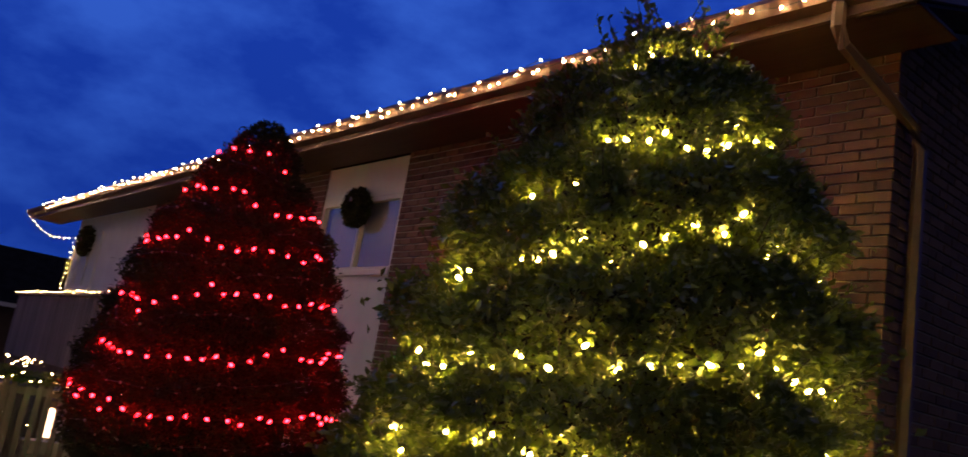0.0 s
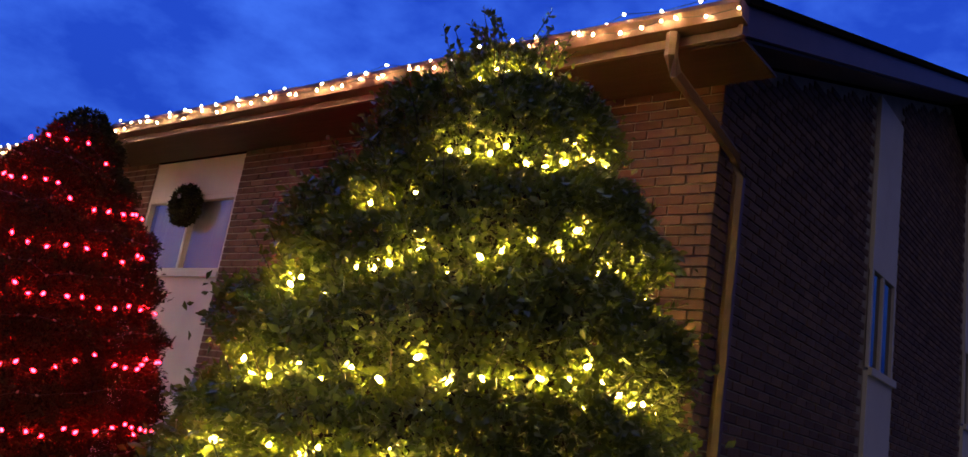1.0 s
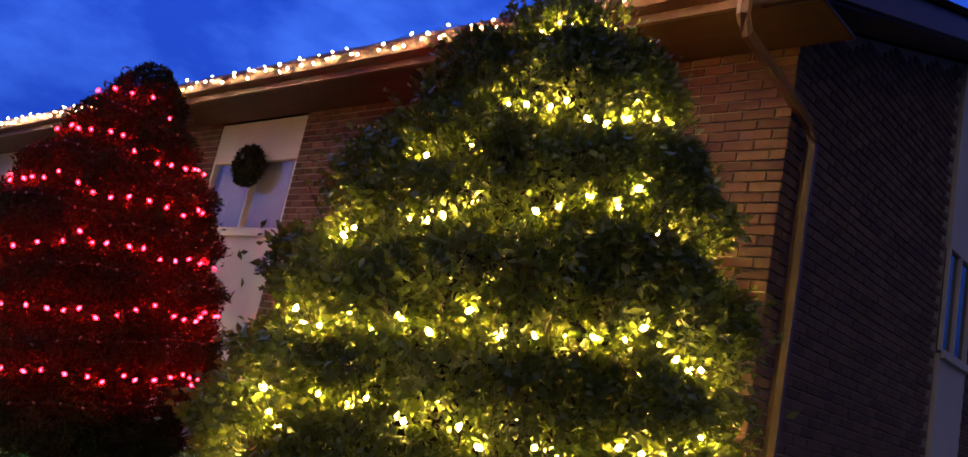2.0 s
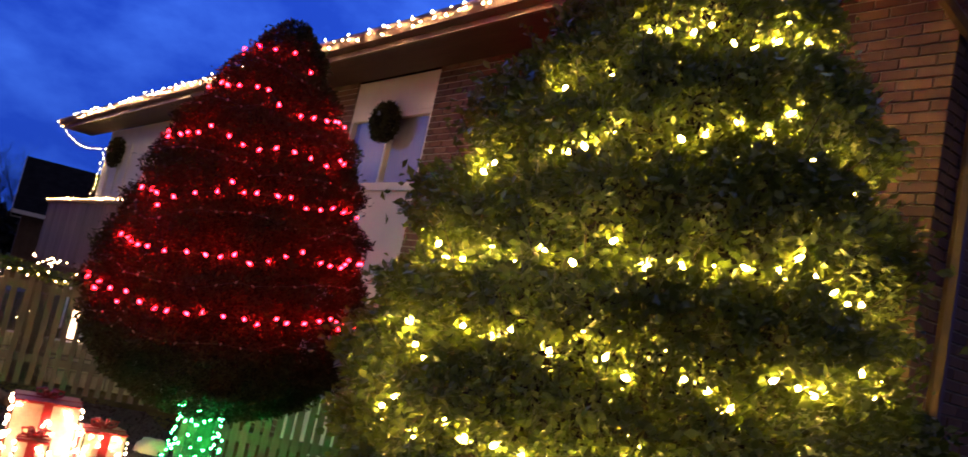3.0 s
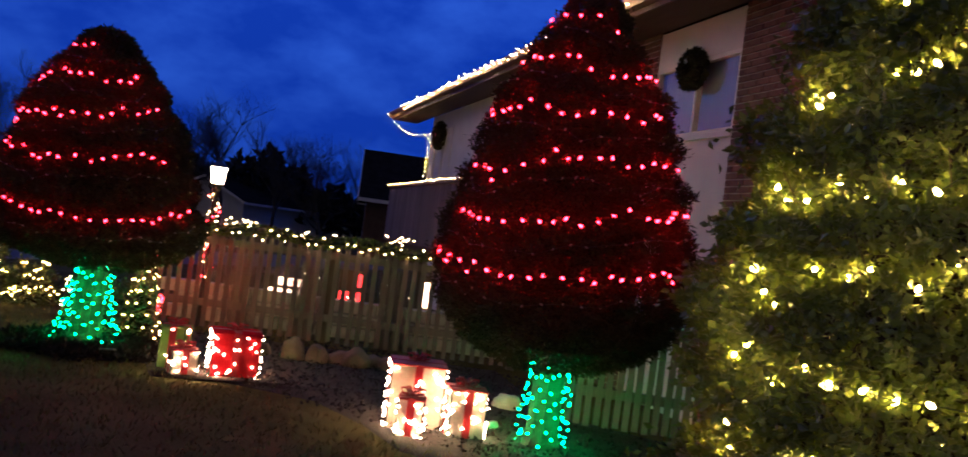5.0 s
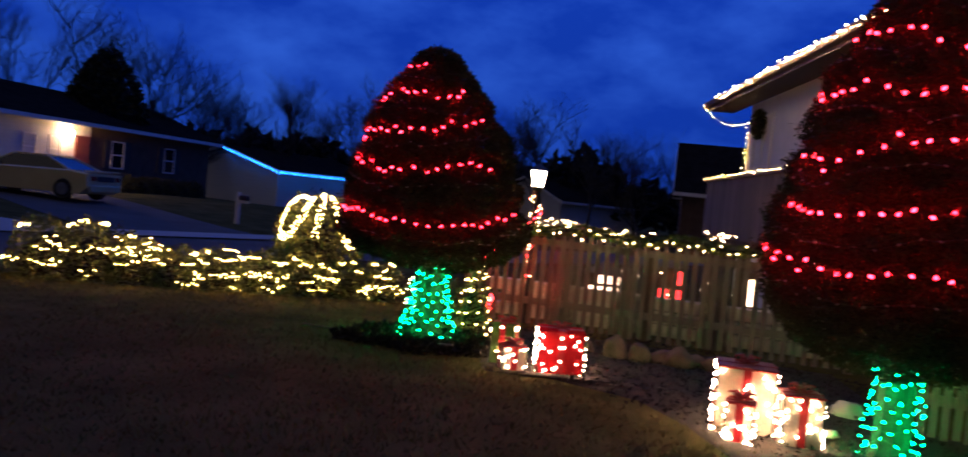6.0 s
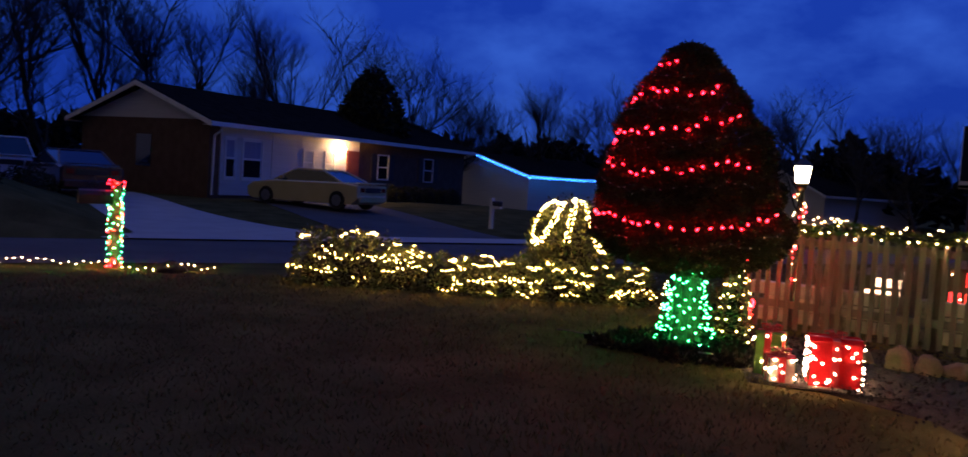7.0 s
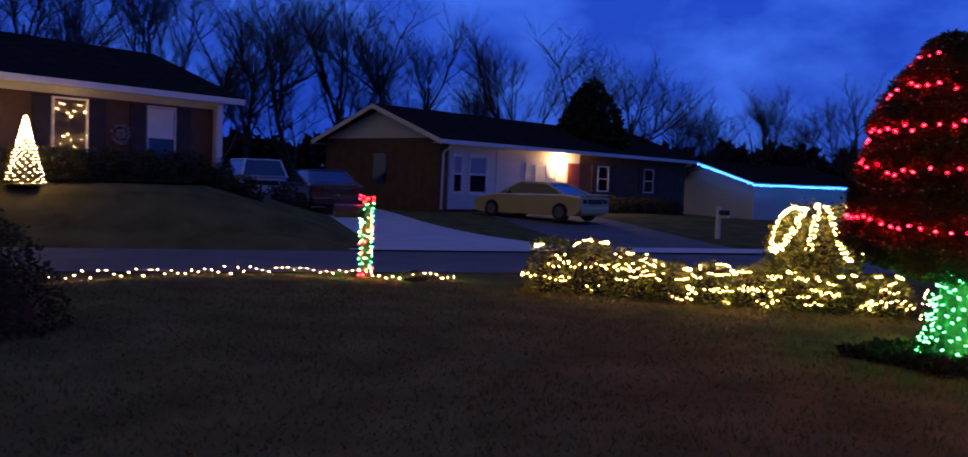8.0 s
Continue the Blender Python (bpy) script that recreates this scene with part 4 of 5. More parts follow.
# ---- lit shrubs ----
def shrub(label, x, y, rx, ry, h, count, seed, leaf=0.03, mat=SHRUB, z=None, boxy=1.0):
    t = thing("shrub", label, "shrub", pose(x, y, ground_z(x, y) if z is None else z))
    gg = np.random.default_rng(seed)
    d = gg.normal(0, 1, (count, 3))
    d /= np.linalg.norm(d, axis=1)[:, None]
    d[:, 2] = np.abs(d[:, 2]) * 1.0 - 0.1 * (gg.uniform(0, 1, count) > 0.6)
    if boxy < 1:
        flat = np.linalg.norm(d[:, :2], axis=1)[:, None]
        d[:, :2] *= np.maximum(flat, 0.02) ** (boxy - 1)
    k = np.array([1 + 0.22 * noise.noise(Vector(p * 2.2) + Vector((seed, 0, 0))) + 0.12 * noise.noise(Vector(p * 6) + Vector((0, seed, 0))) for p in d]) - np.abs(gg.normal(0, 0.10, count))
    c_ = d * np.array([rx, ry, h]) * k[:, None]
    c_[:, 2] = np.maximum(c_[:, 2], 0.02)
    part("foliage", leaf_cloud(c_, d, leaf, gg, 1.7, 0.0, 0.8), mat, t, kind="stuff")
    # added near-black dome fills the shrub with painted inner shade
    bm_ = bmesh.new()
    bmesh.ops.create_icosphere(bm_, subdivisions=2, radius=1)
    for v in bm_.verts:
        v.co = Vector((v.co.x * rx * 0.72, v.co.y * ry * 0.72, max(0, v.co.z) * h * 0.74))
    part("shade_core", bm_, CORE, t)
    return t


r = random.Random(21)
for k in range(9):
    f = k / 8
    x, y = -11.75 + 2.6 * f, 4.85 + 3.55 * f
    h = (0.80, 0.78, 0.62, 0.50, 0.52, 0.55, 0.50, 0.48, 0.5)[k]
    rad = (0.52, 0.55, 0.48, 0.44, 0.46, 0.46, 0.42, 0.42, 0.40)[k]
    shrub("low evergreen shrub covered in warm lights", x, y, rad, rad, h, 2600, 100 + k)
    pts = []
    for j in range(13):
        u, e = r.uniform(0, 1), r.uniform(0.05, 1.25)
        for c in range(r.choice((2, 3, 4, 5))):
            # short runs of bulbs with bare foliage between them
            a, e2 = radians(235 + 190 * u + 8.5 * c), e + r.uniform(-0.06, 0.06)
            pts.append((x + 1.03 * rad * math.cos(a) * math.cos(e2), y + 1.03 * rad * math.sin(a) * math.cos(e2), ground_z(x, y) + 0.03 + 1.02 * h * math.sin(e2)))
    pts.sort(key=lambda p: (round(p[2] * 6), math.atan2(p[1] - y, p[0] - x)))
    light_string("light_string", "net of warm bulbs over a low shrub", pts, BULB_YELLOW, "hedge lights", 0.002)
# tall rounded shrub with bands of light over its crown
DOME_X, DOME_Y, DOME_R, DOME_H = -9.97, 7.90, 0.63, 1.40
shrub("rounded clipped shrub ringed with bands of lights", DOME_X, DOME_Y, DOME_R, DOME_R, DOME_H, 7500, 131, 0.035, boxy=0.5)
for bends in (((300, 1.15), (272, 1.20), (252, 1.0), (243, 0.75), (248, 0.58), (262, 0.54), (280, 0.62), (292, 0.85), (300, 1.15)), ((322, 1.30), (320, 1.0), (314, 0.55)), ((340, 1.25), (345, 0.9), (352, 0.65), (368, 0.45)), ((400, 1.2), (415, 0.5))):
    # a band follows its bends of (bearing, height angle), two bulbs wide
    pts = []
    for (a0, e0), (a1, e1) in zip(bends, bends[1:]):
        steps = max(3, int((abs(a1 - a0) * 0.010 + abs(e1 - e0)) / 0.036))
        for j in range(steps):
            for w_ in (-0.05, 0.05):
                aa, f = radians(a0 + (a1 - a0) * j / steps) + w_ + r.uniform(-0.03, 0.03), e0 + (e1 - e0) * j / steps + r.uniform(-0.04, 0.04)
                pts.append((DOME_X + 1.04 * DOME_R * math.cos(aa) * math.cos(f) ** 0.5, DOME_Y + 1.04 * DOME_R * math.sin(aa) * math.cos(f) ** 0.5, 0.02 + 1.03 * DOME_H * math.sin(f)))
    light_string("light_string", "band of warm lights up a rounded shrub", pts, BULB_YELLOW, "shrub bands", 0.002)
# slim lit topiary by the egg-shaped conifer, with a red cluster
shrub("slim upright shrub wound with warm lights", -6.46, 7.40, 0.17, 0.17, 0.80, 1300, 141, 0.022)
pts = [(-6.46 + (0.21 - 0.11 * i / 50) * math.cos(i * 0.8), 7.40 + (0.21 - 0.11 * i / 50) * math.sin(i * 0.8), 0.06 + 0.80 * i / 50) for i in range(51)]
light_string("light_string", "warm light string wound up a slim shrub", pts, BULB_YELLOW, "shrub bands", 0.002)
pts = [(-6.83 + r.uniform(-0.13, 0.13), 8.10 + r.uniform(-0.05, 0.05), 0.92 + r.uniform(-0.06, 0.06)) for i in range(10)]
light_string("light_string", "cluster of red bulbs in front of the fence", pts, BULB_RED, "red clusters", 0.002)
pts = [(-6.62 + r.uniform(-0.04, 0.04), 7.85 + r.uniform(-0.03, 0.03), 0.28 + 0.025 * i) for i in range(8)]
light_string("light_string", "short red light string on a stake", pts, BULB_RED, "red clusters", 0.002)
shrub("low dark shrub under the conifer", -7.3, 7.9, 0.5, 0.5, 0.55, 2600, 142)
shrub("low dark shrub beside the conifer", -6.9, 7.2, 0.32, 0.32, 0.42, 1600, 143)
pts = [(-7.25 + 0.55 * math.cos(radians(190 + 9 * i)), 7.85 + 0.55 * math.sin(radians(190 + 9 * i)), 0.35 + 0.16 * math.sin(i * 1.3)) for i in range(18)]
light_string("light_string", "warm bulbs over a low shrub", pts, BULB_WARM, "hedge lights", 0.002)
shrub("dark unlit evergreen shrub at the lawn edge", -9.1, -2.1, 0.75, 0.75, 1.05, 5000, 150, 0.03, CYPRESS)
blob("stone", "dark rounded boulder at the lawn edge", "stone", pose(-13.0, 3.0, -0.03), MULCH, (0.26, 0.22, 0.13), 9)

# ---- kerbside lights and the wrapped mailbox ----
pts = []
for i in range(64):
    f = i / 63
    x = -12.5 - 1.2 * math.sin(math.pi * min(1, f * 1.15) * 0.9)
    y = -2.3 + 5.9 * f
    pts.append((x, y, ground_z(x, y) + 0.02 + r.uniform(0, 0.11)))
light_string("light_string", "row of warm bulbs along the lawn edge", pts, BULB_WARM, "kerb lights", 0.002)
MX, MY = -13.45, 2.32
mail = thing("mailbox", "mailbox post wrapped in red, green and white lights", "mailbox", pose(MX, MY, ground_z(MX, MY)))
part("post", boxed(-0.06, 0.06, -0.06, 0.06, 0, 1.26, 0.008), DARK_WOOD, mail)
bm = bmesh.new()
prof = [(-0.09, 0.0), (0.09, 0.0), (0.09, 0.12), (0.06, 0.18), (0, 0.205), (-0.06, 0.18), (-0.09, 0.12)]
va = [bm.verts.new((a, -0.05, 0.92 + b_)) for a, b_ in prof]
vb = [bm.verts.new((a, -0.50, 0.92 + b_)) for a, b_ in prof]
bm.faces.new(va[::-1]), bm.faces.new(vb)
for k in range(7):
    bm.faces.new((va[k], va[(k + 1) % 7], vb[(k + 1) % 7], vb[k]))
bmesh.ops.recalc_face_normals(bm, faces=bm.faces)
box_ = part("box", bm, BLACK, mail, "dark metal letter box")
part("flag", boxed(0.092, 0.098, -0.20, -0.16, 0.96, 1.10), BLACK, box_)
for seed, bulb, nb, lo, hi in ((1, BULB_GREEN, 34, 0.54, 1.16), (2, BULB_RED, 8, 0.02, 0.18), (3, BULB_WARM, 10, 0.30, 1.12), (4, BULB_GREEN, 20, 0.08, 0.52), (5, BULB_RED, 14, 0.34, 0.95), (6, BULB_RED, 8, 1.17, 1.28)):
    pts = [(MX + 0.105 * math.cos(i * 1.7 + seed * 2), MY + 0.105 * math.sin(i * 1.7 + seed * 2), ground_z(MX, MY) + lo + (hi - lo) * i / nb) for i in range(nb)]
    light_string("light_string", "coloured light string wound round the mailbox post", pts, bulb, "mailbox lights", 0.002)
pts = [(MX + r.uniform(-0.08, 0.08), MY - 0.08 - 0.035 * i, ground_z(MX, MY) + 0.98 + r.uniform(-0.04, 0.08)) for i in range(7)]
light_string("light_string", "red light string over the letter box", pts, BULB_RED, "mailbox lights", 0.002)


# ---- houses across the road ----
BRICK_FAR = material("far_brick", (0.10, 0.060, 0.042), (0.17, 0.108, 0.075), 3, 0.95, 0.3, 30, spec=0.1)
SIDING = material("pale_siding", (0.52, 0.50, 0.47), (0.66, 0.64, 0.60), 2, 0.7, 0.2, 30, stretch=(0.3, 0.3, 9))
SHUTTER = material("dark_shutter", (0.02, 0.016, 0.016), (0.045, 0.035, 0.035), 3, 0.7, 0.1, 40)
DOOR_RED = material("red_brown_door", (0.16, 0.035, 0.02), (0.24, 0.06, 0.035), 3, 0.5, 0.1, 40)


def ranch(label, x, y, z, turn, length, depth, eave, ridge, wall_mat, gable_mat):
    """A single-storey house: its front runs along local x, the yard lies towards negative y."""
    h = thing("ranch_house", label, "house", pose(x, y, z, 0, 0, turn))
    part("wall", boxed(0, length, 0, 0.2, -0.6, eave), wall_mat, h)
    part("wall", boxed(0, length, depth - 0.2, depth, -0.6, eave), wall_mat, h)
    for x0 in (0, length - 0.2):
        part("wall", boxed(x0, x0 + 0.2, 0.2, depth - 0.2, -0.6, eave), wall_mat, h)
        bm_ = bmesh.new()
        tri = [(0.0, eave), (depth, eave), (depth / 2, ridge - 0.1)]
        a = [bm_.verts.new((x0, p, q)) for p, q in tri]
        b = [bm_.verts.new((x0 + 0.2, p, q)) for p, q in tri]
        bm_.faces.new(a), bm_.faces.new(b[::-1])
        for k in range(3):
            bm_.faces.new((a[k], b[k], b[(k + 1) % 3], a[(k + 1) % 3]))
        bmesh.ops.recalc_face_normals(bm_, faces=bm_.faces)
        part("gable", bm_, gable_mat, h, "pale sided gable")
    over, slope = 0.5, (ridge - eave) / (depth / 2)
    for sgn in (0, 1):
        bm_ = bmesh.new()
        y0, y1 = (-over, depth / 2) if not sgn else (depth + over, depth / 2)
        pr = [(y0, eave - over * slope), (y1, ridge), (y1, ridge + 0.12), (y0, eave - over * slope + 0.12)]
        a = [bm_.verts.new((-0.4, p, q)) for p, q in pr]
        b = [bm_.verts.new((length + 0.4, p, q)) for p, q in pr]
        bm_.faces.new(a), bm_.faces.new(b[::-1])
        for k in range(4):
            bm_.faces.new((a[k], b[k], b[(k + 1) % 4], a[(k + 1) % 4]))
        bmesh.ops.recalc_face_normals(bm_, faces=bm_.faces)
        rf = part("roof", bm_, SHINGLE, h, "dark shingle roof slope")
        ye = y0 - 0.02 if not sgn else y0
        part("fascia", boxed(-0.4, length + 0.4, ye, ye + 0.018, eave - over * slope - 0.06, eave - over * slope + 0.10), WHITE, rf)
    part("soffit", boxed(-0.35, length + 0.35, -over + 0.002, -0.002, eave - over * slope - 0.03, eave - over * slope - 0.005), WHITE, h)
    for sy in (-1, 1):
        bm_ = bmesh.new()
        y0 = depth / 2 + sy * (depth / 2 + over)
        pr = [(y0, eave - over * slope - 0.08), (depth / 2, ridge - 0.08), (depth / 2, ridge + 0.1), (y0, eave - over * slope + 0.1)]
        a = [bm_.verts.new((-0.43, p, q)) for p, q in pr]
        b = [bm_.verts.new((-0.405, p, q)) for p, q in pr]
        bm_.faces.new(a), bm_.faces.new(b[::-1])
        for k in range(4):
            bm_.faces.new((a[k], b[k], b[(k + 1) % 4], a[(k + 1) % 4]))
        bmesh.ops.recalc_face_normals(bm_, faces=bm_.faces)
        part("rake_board", bm_, WHITE, h)
    return h


def ranch_window(h, x0, x1, z0, z1, shutters=True, pane=GLASS, label="dark window", mid=True):
    w = part("window", boxed(x0, x1, -0.03, -0.003, z0, z1), pane, h, label)
    for a, b, c_, d in ((x0 - 0.045, x1 + 0.045, z1, z1 + 0.05), (x0 - 0.045, x1 + 0.045, z0 - 0.05, z0), (x0 - 0.045, x0, z0, z1), (x1, x1 + 0.045, z0, z1)):
        part("frame", boxed(a, b, -0.07, -0.003, c_, d), WHITE, w)
    if mid:
        part("frame", boxed(x0, x1, -0.06, -0.031, (z0 + z1) / 2 - 0.025, (z0 + z1) / 2 + 0.025), WHITE, w)
    if shutters:
        for a in (x0 - 0.50, x1 + 0.08):
            part("shutter", boxed(a, a + 0.42, -0.06, -0.003, z0 - 0.06, z1 + 0.06, 0.006), SHUTTER, w)
    return w


# brick house with a gable end, sunroom, lit porch
RB = pose(-31.80, 8.12, 0.0, 0, 0, 119.2)
rb = ranch("brick ranch house with a lit porch", -31.95, 8.45, 0.45, 119.2, 18.5, 7.0, 2.72, 3.98, BRICK_FAR, SIDING)
part("wall_panel", boxed(0.5, 3.2, -0.06, -0.003, 0.0, 2.55), SIDING, rb, "pale sided sunroom wall")
for x0, x1 in ((0.72, 1.22), (1.62, 2.62)):
    w = part("window", boxed(x0, x1, -0.075, -0.062, 0.62, 2.12), WHITE, rb, "white sash window with a pale blind above dark glass")
    part("pane", boxed(x0 + 0.06, x1 - 0.06, -0.086, -0.078, 1.42, 2.04), CURTAIN, w)
    part("pane", boxed(x0 + 0.06, x1 - 0.06, -0.086, -0.078, 0.70, 1.34), GLASS, w)
    for a, b, c_, d in ((x0 - 0.05, x1 + 0.05, 2.12, 2.18), (x0 - 0.05, x1 + 0.05, 0.56, 0.62), (x0 - 0.05, x0, 0.62, 2.12), (x1, x1 + 0.05, 0.62, 2.12), (x0, x1, 1.35, 1.41)):
        part("frame", boxed(a, b, -0.10, -0.062, c_, d), WHITE, w)
part("wall_panel", boxed(3.25, 8.9, -0.04, -0.003, 0.0, 2.55), SIDING, rb, "pale porch wall")
ranch_window(rb, 5.1, 5.7, 0.95, 1.9, False, GLASS)
ranch_window(rb, 6.5, 7.1, 0.95, 1.9, False, GLASS)
part("door", boxed(8.0, 8.85, -0.09, -0.042, 0.02, 2.08), DOOR_RED, rb, "red-brown front door")
pl = part("porch_light", lathe([(0.05, 1.92), (0.13, 1.96), (0.15, 2.18), (0.08, 2.24)], 8), glowing("porch_lamp", (1.0, 0.62, 0.30), 85), rb, "bright porch wall lamp")
pl.matrix_basis = Matrix.Translation((7.4, -0.24, 0))
part("bracket", boxed(7.37, 7.43, -0.20, -0.042, 2.0, 2.06), BLACK, rb)
ranch_window(rb, 10.4, 11.2, 0.9, 2.0, True)
ranch_window(rb, 14.4, 15.2, 0.9, 2.0, True)
part("downspout", tube([(0.12, -0.46, 2.35), (0.12, -0.12, 2.15), (0.12, -0.08, 0.0)], 0.045, 5), WHITE, rb)
w = part("gable_window", boxed(-0.03, -0.003, 3.0, 3.8, 0.9, 2.1), GLASS, rb, "side window")
for i in range(7):
    x, y = (RB @ Vector((9.6 + 1.1 * i, -0.95, 0))).xy
    shrub("dark foundation shrub against the brick house", x, y, 0.55, 0.5, 0.75, 700, 200 + i, 0.06, CYPRESS)

# larger house at the end, with shuttered windows
ra = ranch("brick ranch house with white trim and shutters", -18.20, -11.35, 0.72, 122.9, 14.0, 8.6, 2.95, 4.35, BRICK_FAR, SIDING)
LIT = glowing("lamplit_curtain", (1.0, 0.62, 0.34), 0.30)
DIM = material("dim_drapes", (0.035, 0.028, 0.020), (0.075, 0.06, 0.045), 3, 0.8, 0.1, 30, stretch=(6, 6, 0.4))
ranch_window(ra, 6.7, 7.5, 0.9, 2.45, True, LIT, "window glowing softly from inside")
ranch_window(ra, 9.3, 10.1, 0.9, 2.45, True, DIM, "dim window with fairy lights inside", False)
w = ranch_window(ra, 11.75, 12.5, 0.9, 2.45, True)
part("blind", boxed(11.77, 12.48, -0.045, -0.032, 1.70, 2.44), WHITE, w, "pale blind drawn half down")
part("frieze", boxed(0.0, 14.0, -0.05, -0.003, 2.56, 2.86), WHITE, ra, "broad cream board under the eave")
pts = [Matrix.Translation((-18.20, -11.35, 0.72)) @ Matrix.Rotation(radians(122.9), 4, "Z") @ Vector((9.35 + 0.7 * (i % 9) / 8, -0.09, 2.2 + 0.16 * math.sin(i * 1.2) - 0.75 * (i // 9))) for i in range(18)]
light_string("light_string", "fairy lights in the house window", pts, BULB_WARM, "window lights", 0.002)
wr = leafy_ring("wreath", "pale wreath on the front door", "wreath", Matrix.Translation((-18.20, -11.35, 0.72)) @ Matrix.Rotation(radians(122.9), 4, "Z") @ Matrix.Translation((10.95, -0.12, 1.7)) @ Matrix.Rotation(radians(180), 4, "Z"), 0.16, 0.06, 400, 0.04, CURTAIN, 8)
part("column", boxed(13.6, 13.8, -0.36, -0.16, 0, 2.66, 0.01), WHITE, ra)
ch = part("chimney", boxed(5.9, 6.6, 4.4, 5.1, 3.9, 5.05), BRICK_FAR, ra)
part("chimney_cap", boxed(5.82, 6.68, 4.32, 5.18, 5.053, 5.15), CONCRETE, ch)
RA = Matrix.Translation((-18.20, -11.35, 0)) @ Matrix.Rotation(radians(122.9), 4, "Z")
for i in range(8):
    x, y = (RA @ Vector((8.2 + 0.8 * i, -1.2, 0))).xy
    shrub("clipped dark hedge shrub in front of the house", x, y, 0.56, 0.55, 0.72, 1800, 230 + i, 0.045, CYPRESS, boxy=0.5)
x, y = (RA @ Vector((7.95, -1.7, 0))).xy
zc = ground_z(x, y)
cone = thing("cone_tree", "cone-shaped light tree glowing warm white", "light tree", pose(x, y, zc))
part("pole", lathe([(0.03, 0), (0.02, 1.5)], 6), BLACK, cone)
part("base_ring", lathe([(0.37, 0), (0.37, 0.03)], 16), BLACK, cone)
pts = [(x + (0.37 * (1 - i / 230) + 0.02) * math.cos(i * 0.55), y + (0.37 * (1 - i / 230) + 0.02) * math.sin(i * 0.55), zc + 0.05 + 1.45 * i / 230) for i in range(230)]
light_string("light_string", "dense warm light string spiralled as a cone", pts, BULB_WARM, "window lights", 0.002)

# white-sided house with blue icicle lights
ranch("white-sided low house trimmed with blue icicle lights", -44.9, 31.8, -0.12, 97, 9.0, 10.0, 2.25, 3.45, SIDING, SIDING)
RC = Matrix.Translation((-44.9, 31.8, -0.12)) @ Matrix.Rotation(radians(97), 4, "Z")
pts = [RC @ Vector((-0.4 + 0.20 * i, -0.58, 2.05 + 0.06 * (i % 2))) for i in range(47)]
light_string("light_string", "blue icicle lights along the house eave", pts, BULB_BLUE, "blue icicle lights", 0.002)
pts = [RC @ Vector((-0.47, -0.4 + 0.20 * i, 2.08 + 0.048 * i + 0.06 * (i % 2))) for i in range(27)]
light_string("light_string", "blue icicle lights up the gable edge", pts, BULB_BLUE, "blue icicle lights", 0.002)
ranch("distant house with warm lights on its eave", -52.0, 50.0, 0.2, 100, 10.0, 9.0, 2.6, 4.2, SIDING, SIDING)
ranch("dark neighbouring house beyond the deck", -18.9, 34.9, 0.0, 29, 10.0, 6.0, 3.0, 5.1, BRICK_FAR, BRICK_FAR)
ranch("small pale far-off house beyond the fence", -38.0, 52.0, -0.3, 80, 8.0, 8.0, 2.4, 3.9, SIDING, SIDING)


# ---- vehicles ----
def paint(name, a, b):
    m = material(name, a, b, 2, 0.25, 0, 30)
    m.node_tree.nodes["Principled BSDF"].inputs["Coat Weight"].default_value = 0.6
    return m


TYRE = material("tyre_rubber", (0.012, 0.012, 0.012), (0.025, 0.025, 0.025), 8, 0.85, 0.2, 60)
CHROME = material("wheel_alloy", (0.35, 0.35, 0.36), (0.5, 0.5, 0.52), 8, 0.3, 0, 60, metal=1.0)
TAIL = material("tail_lamp_red", (0.16, 0.005, 0.006), (0.25, 0.01, 0.012), 8, 0.2, 0, 60)


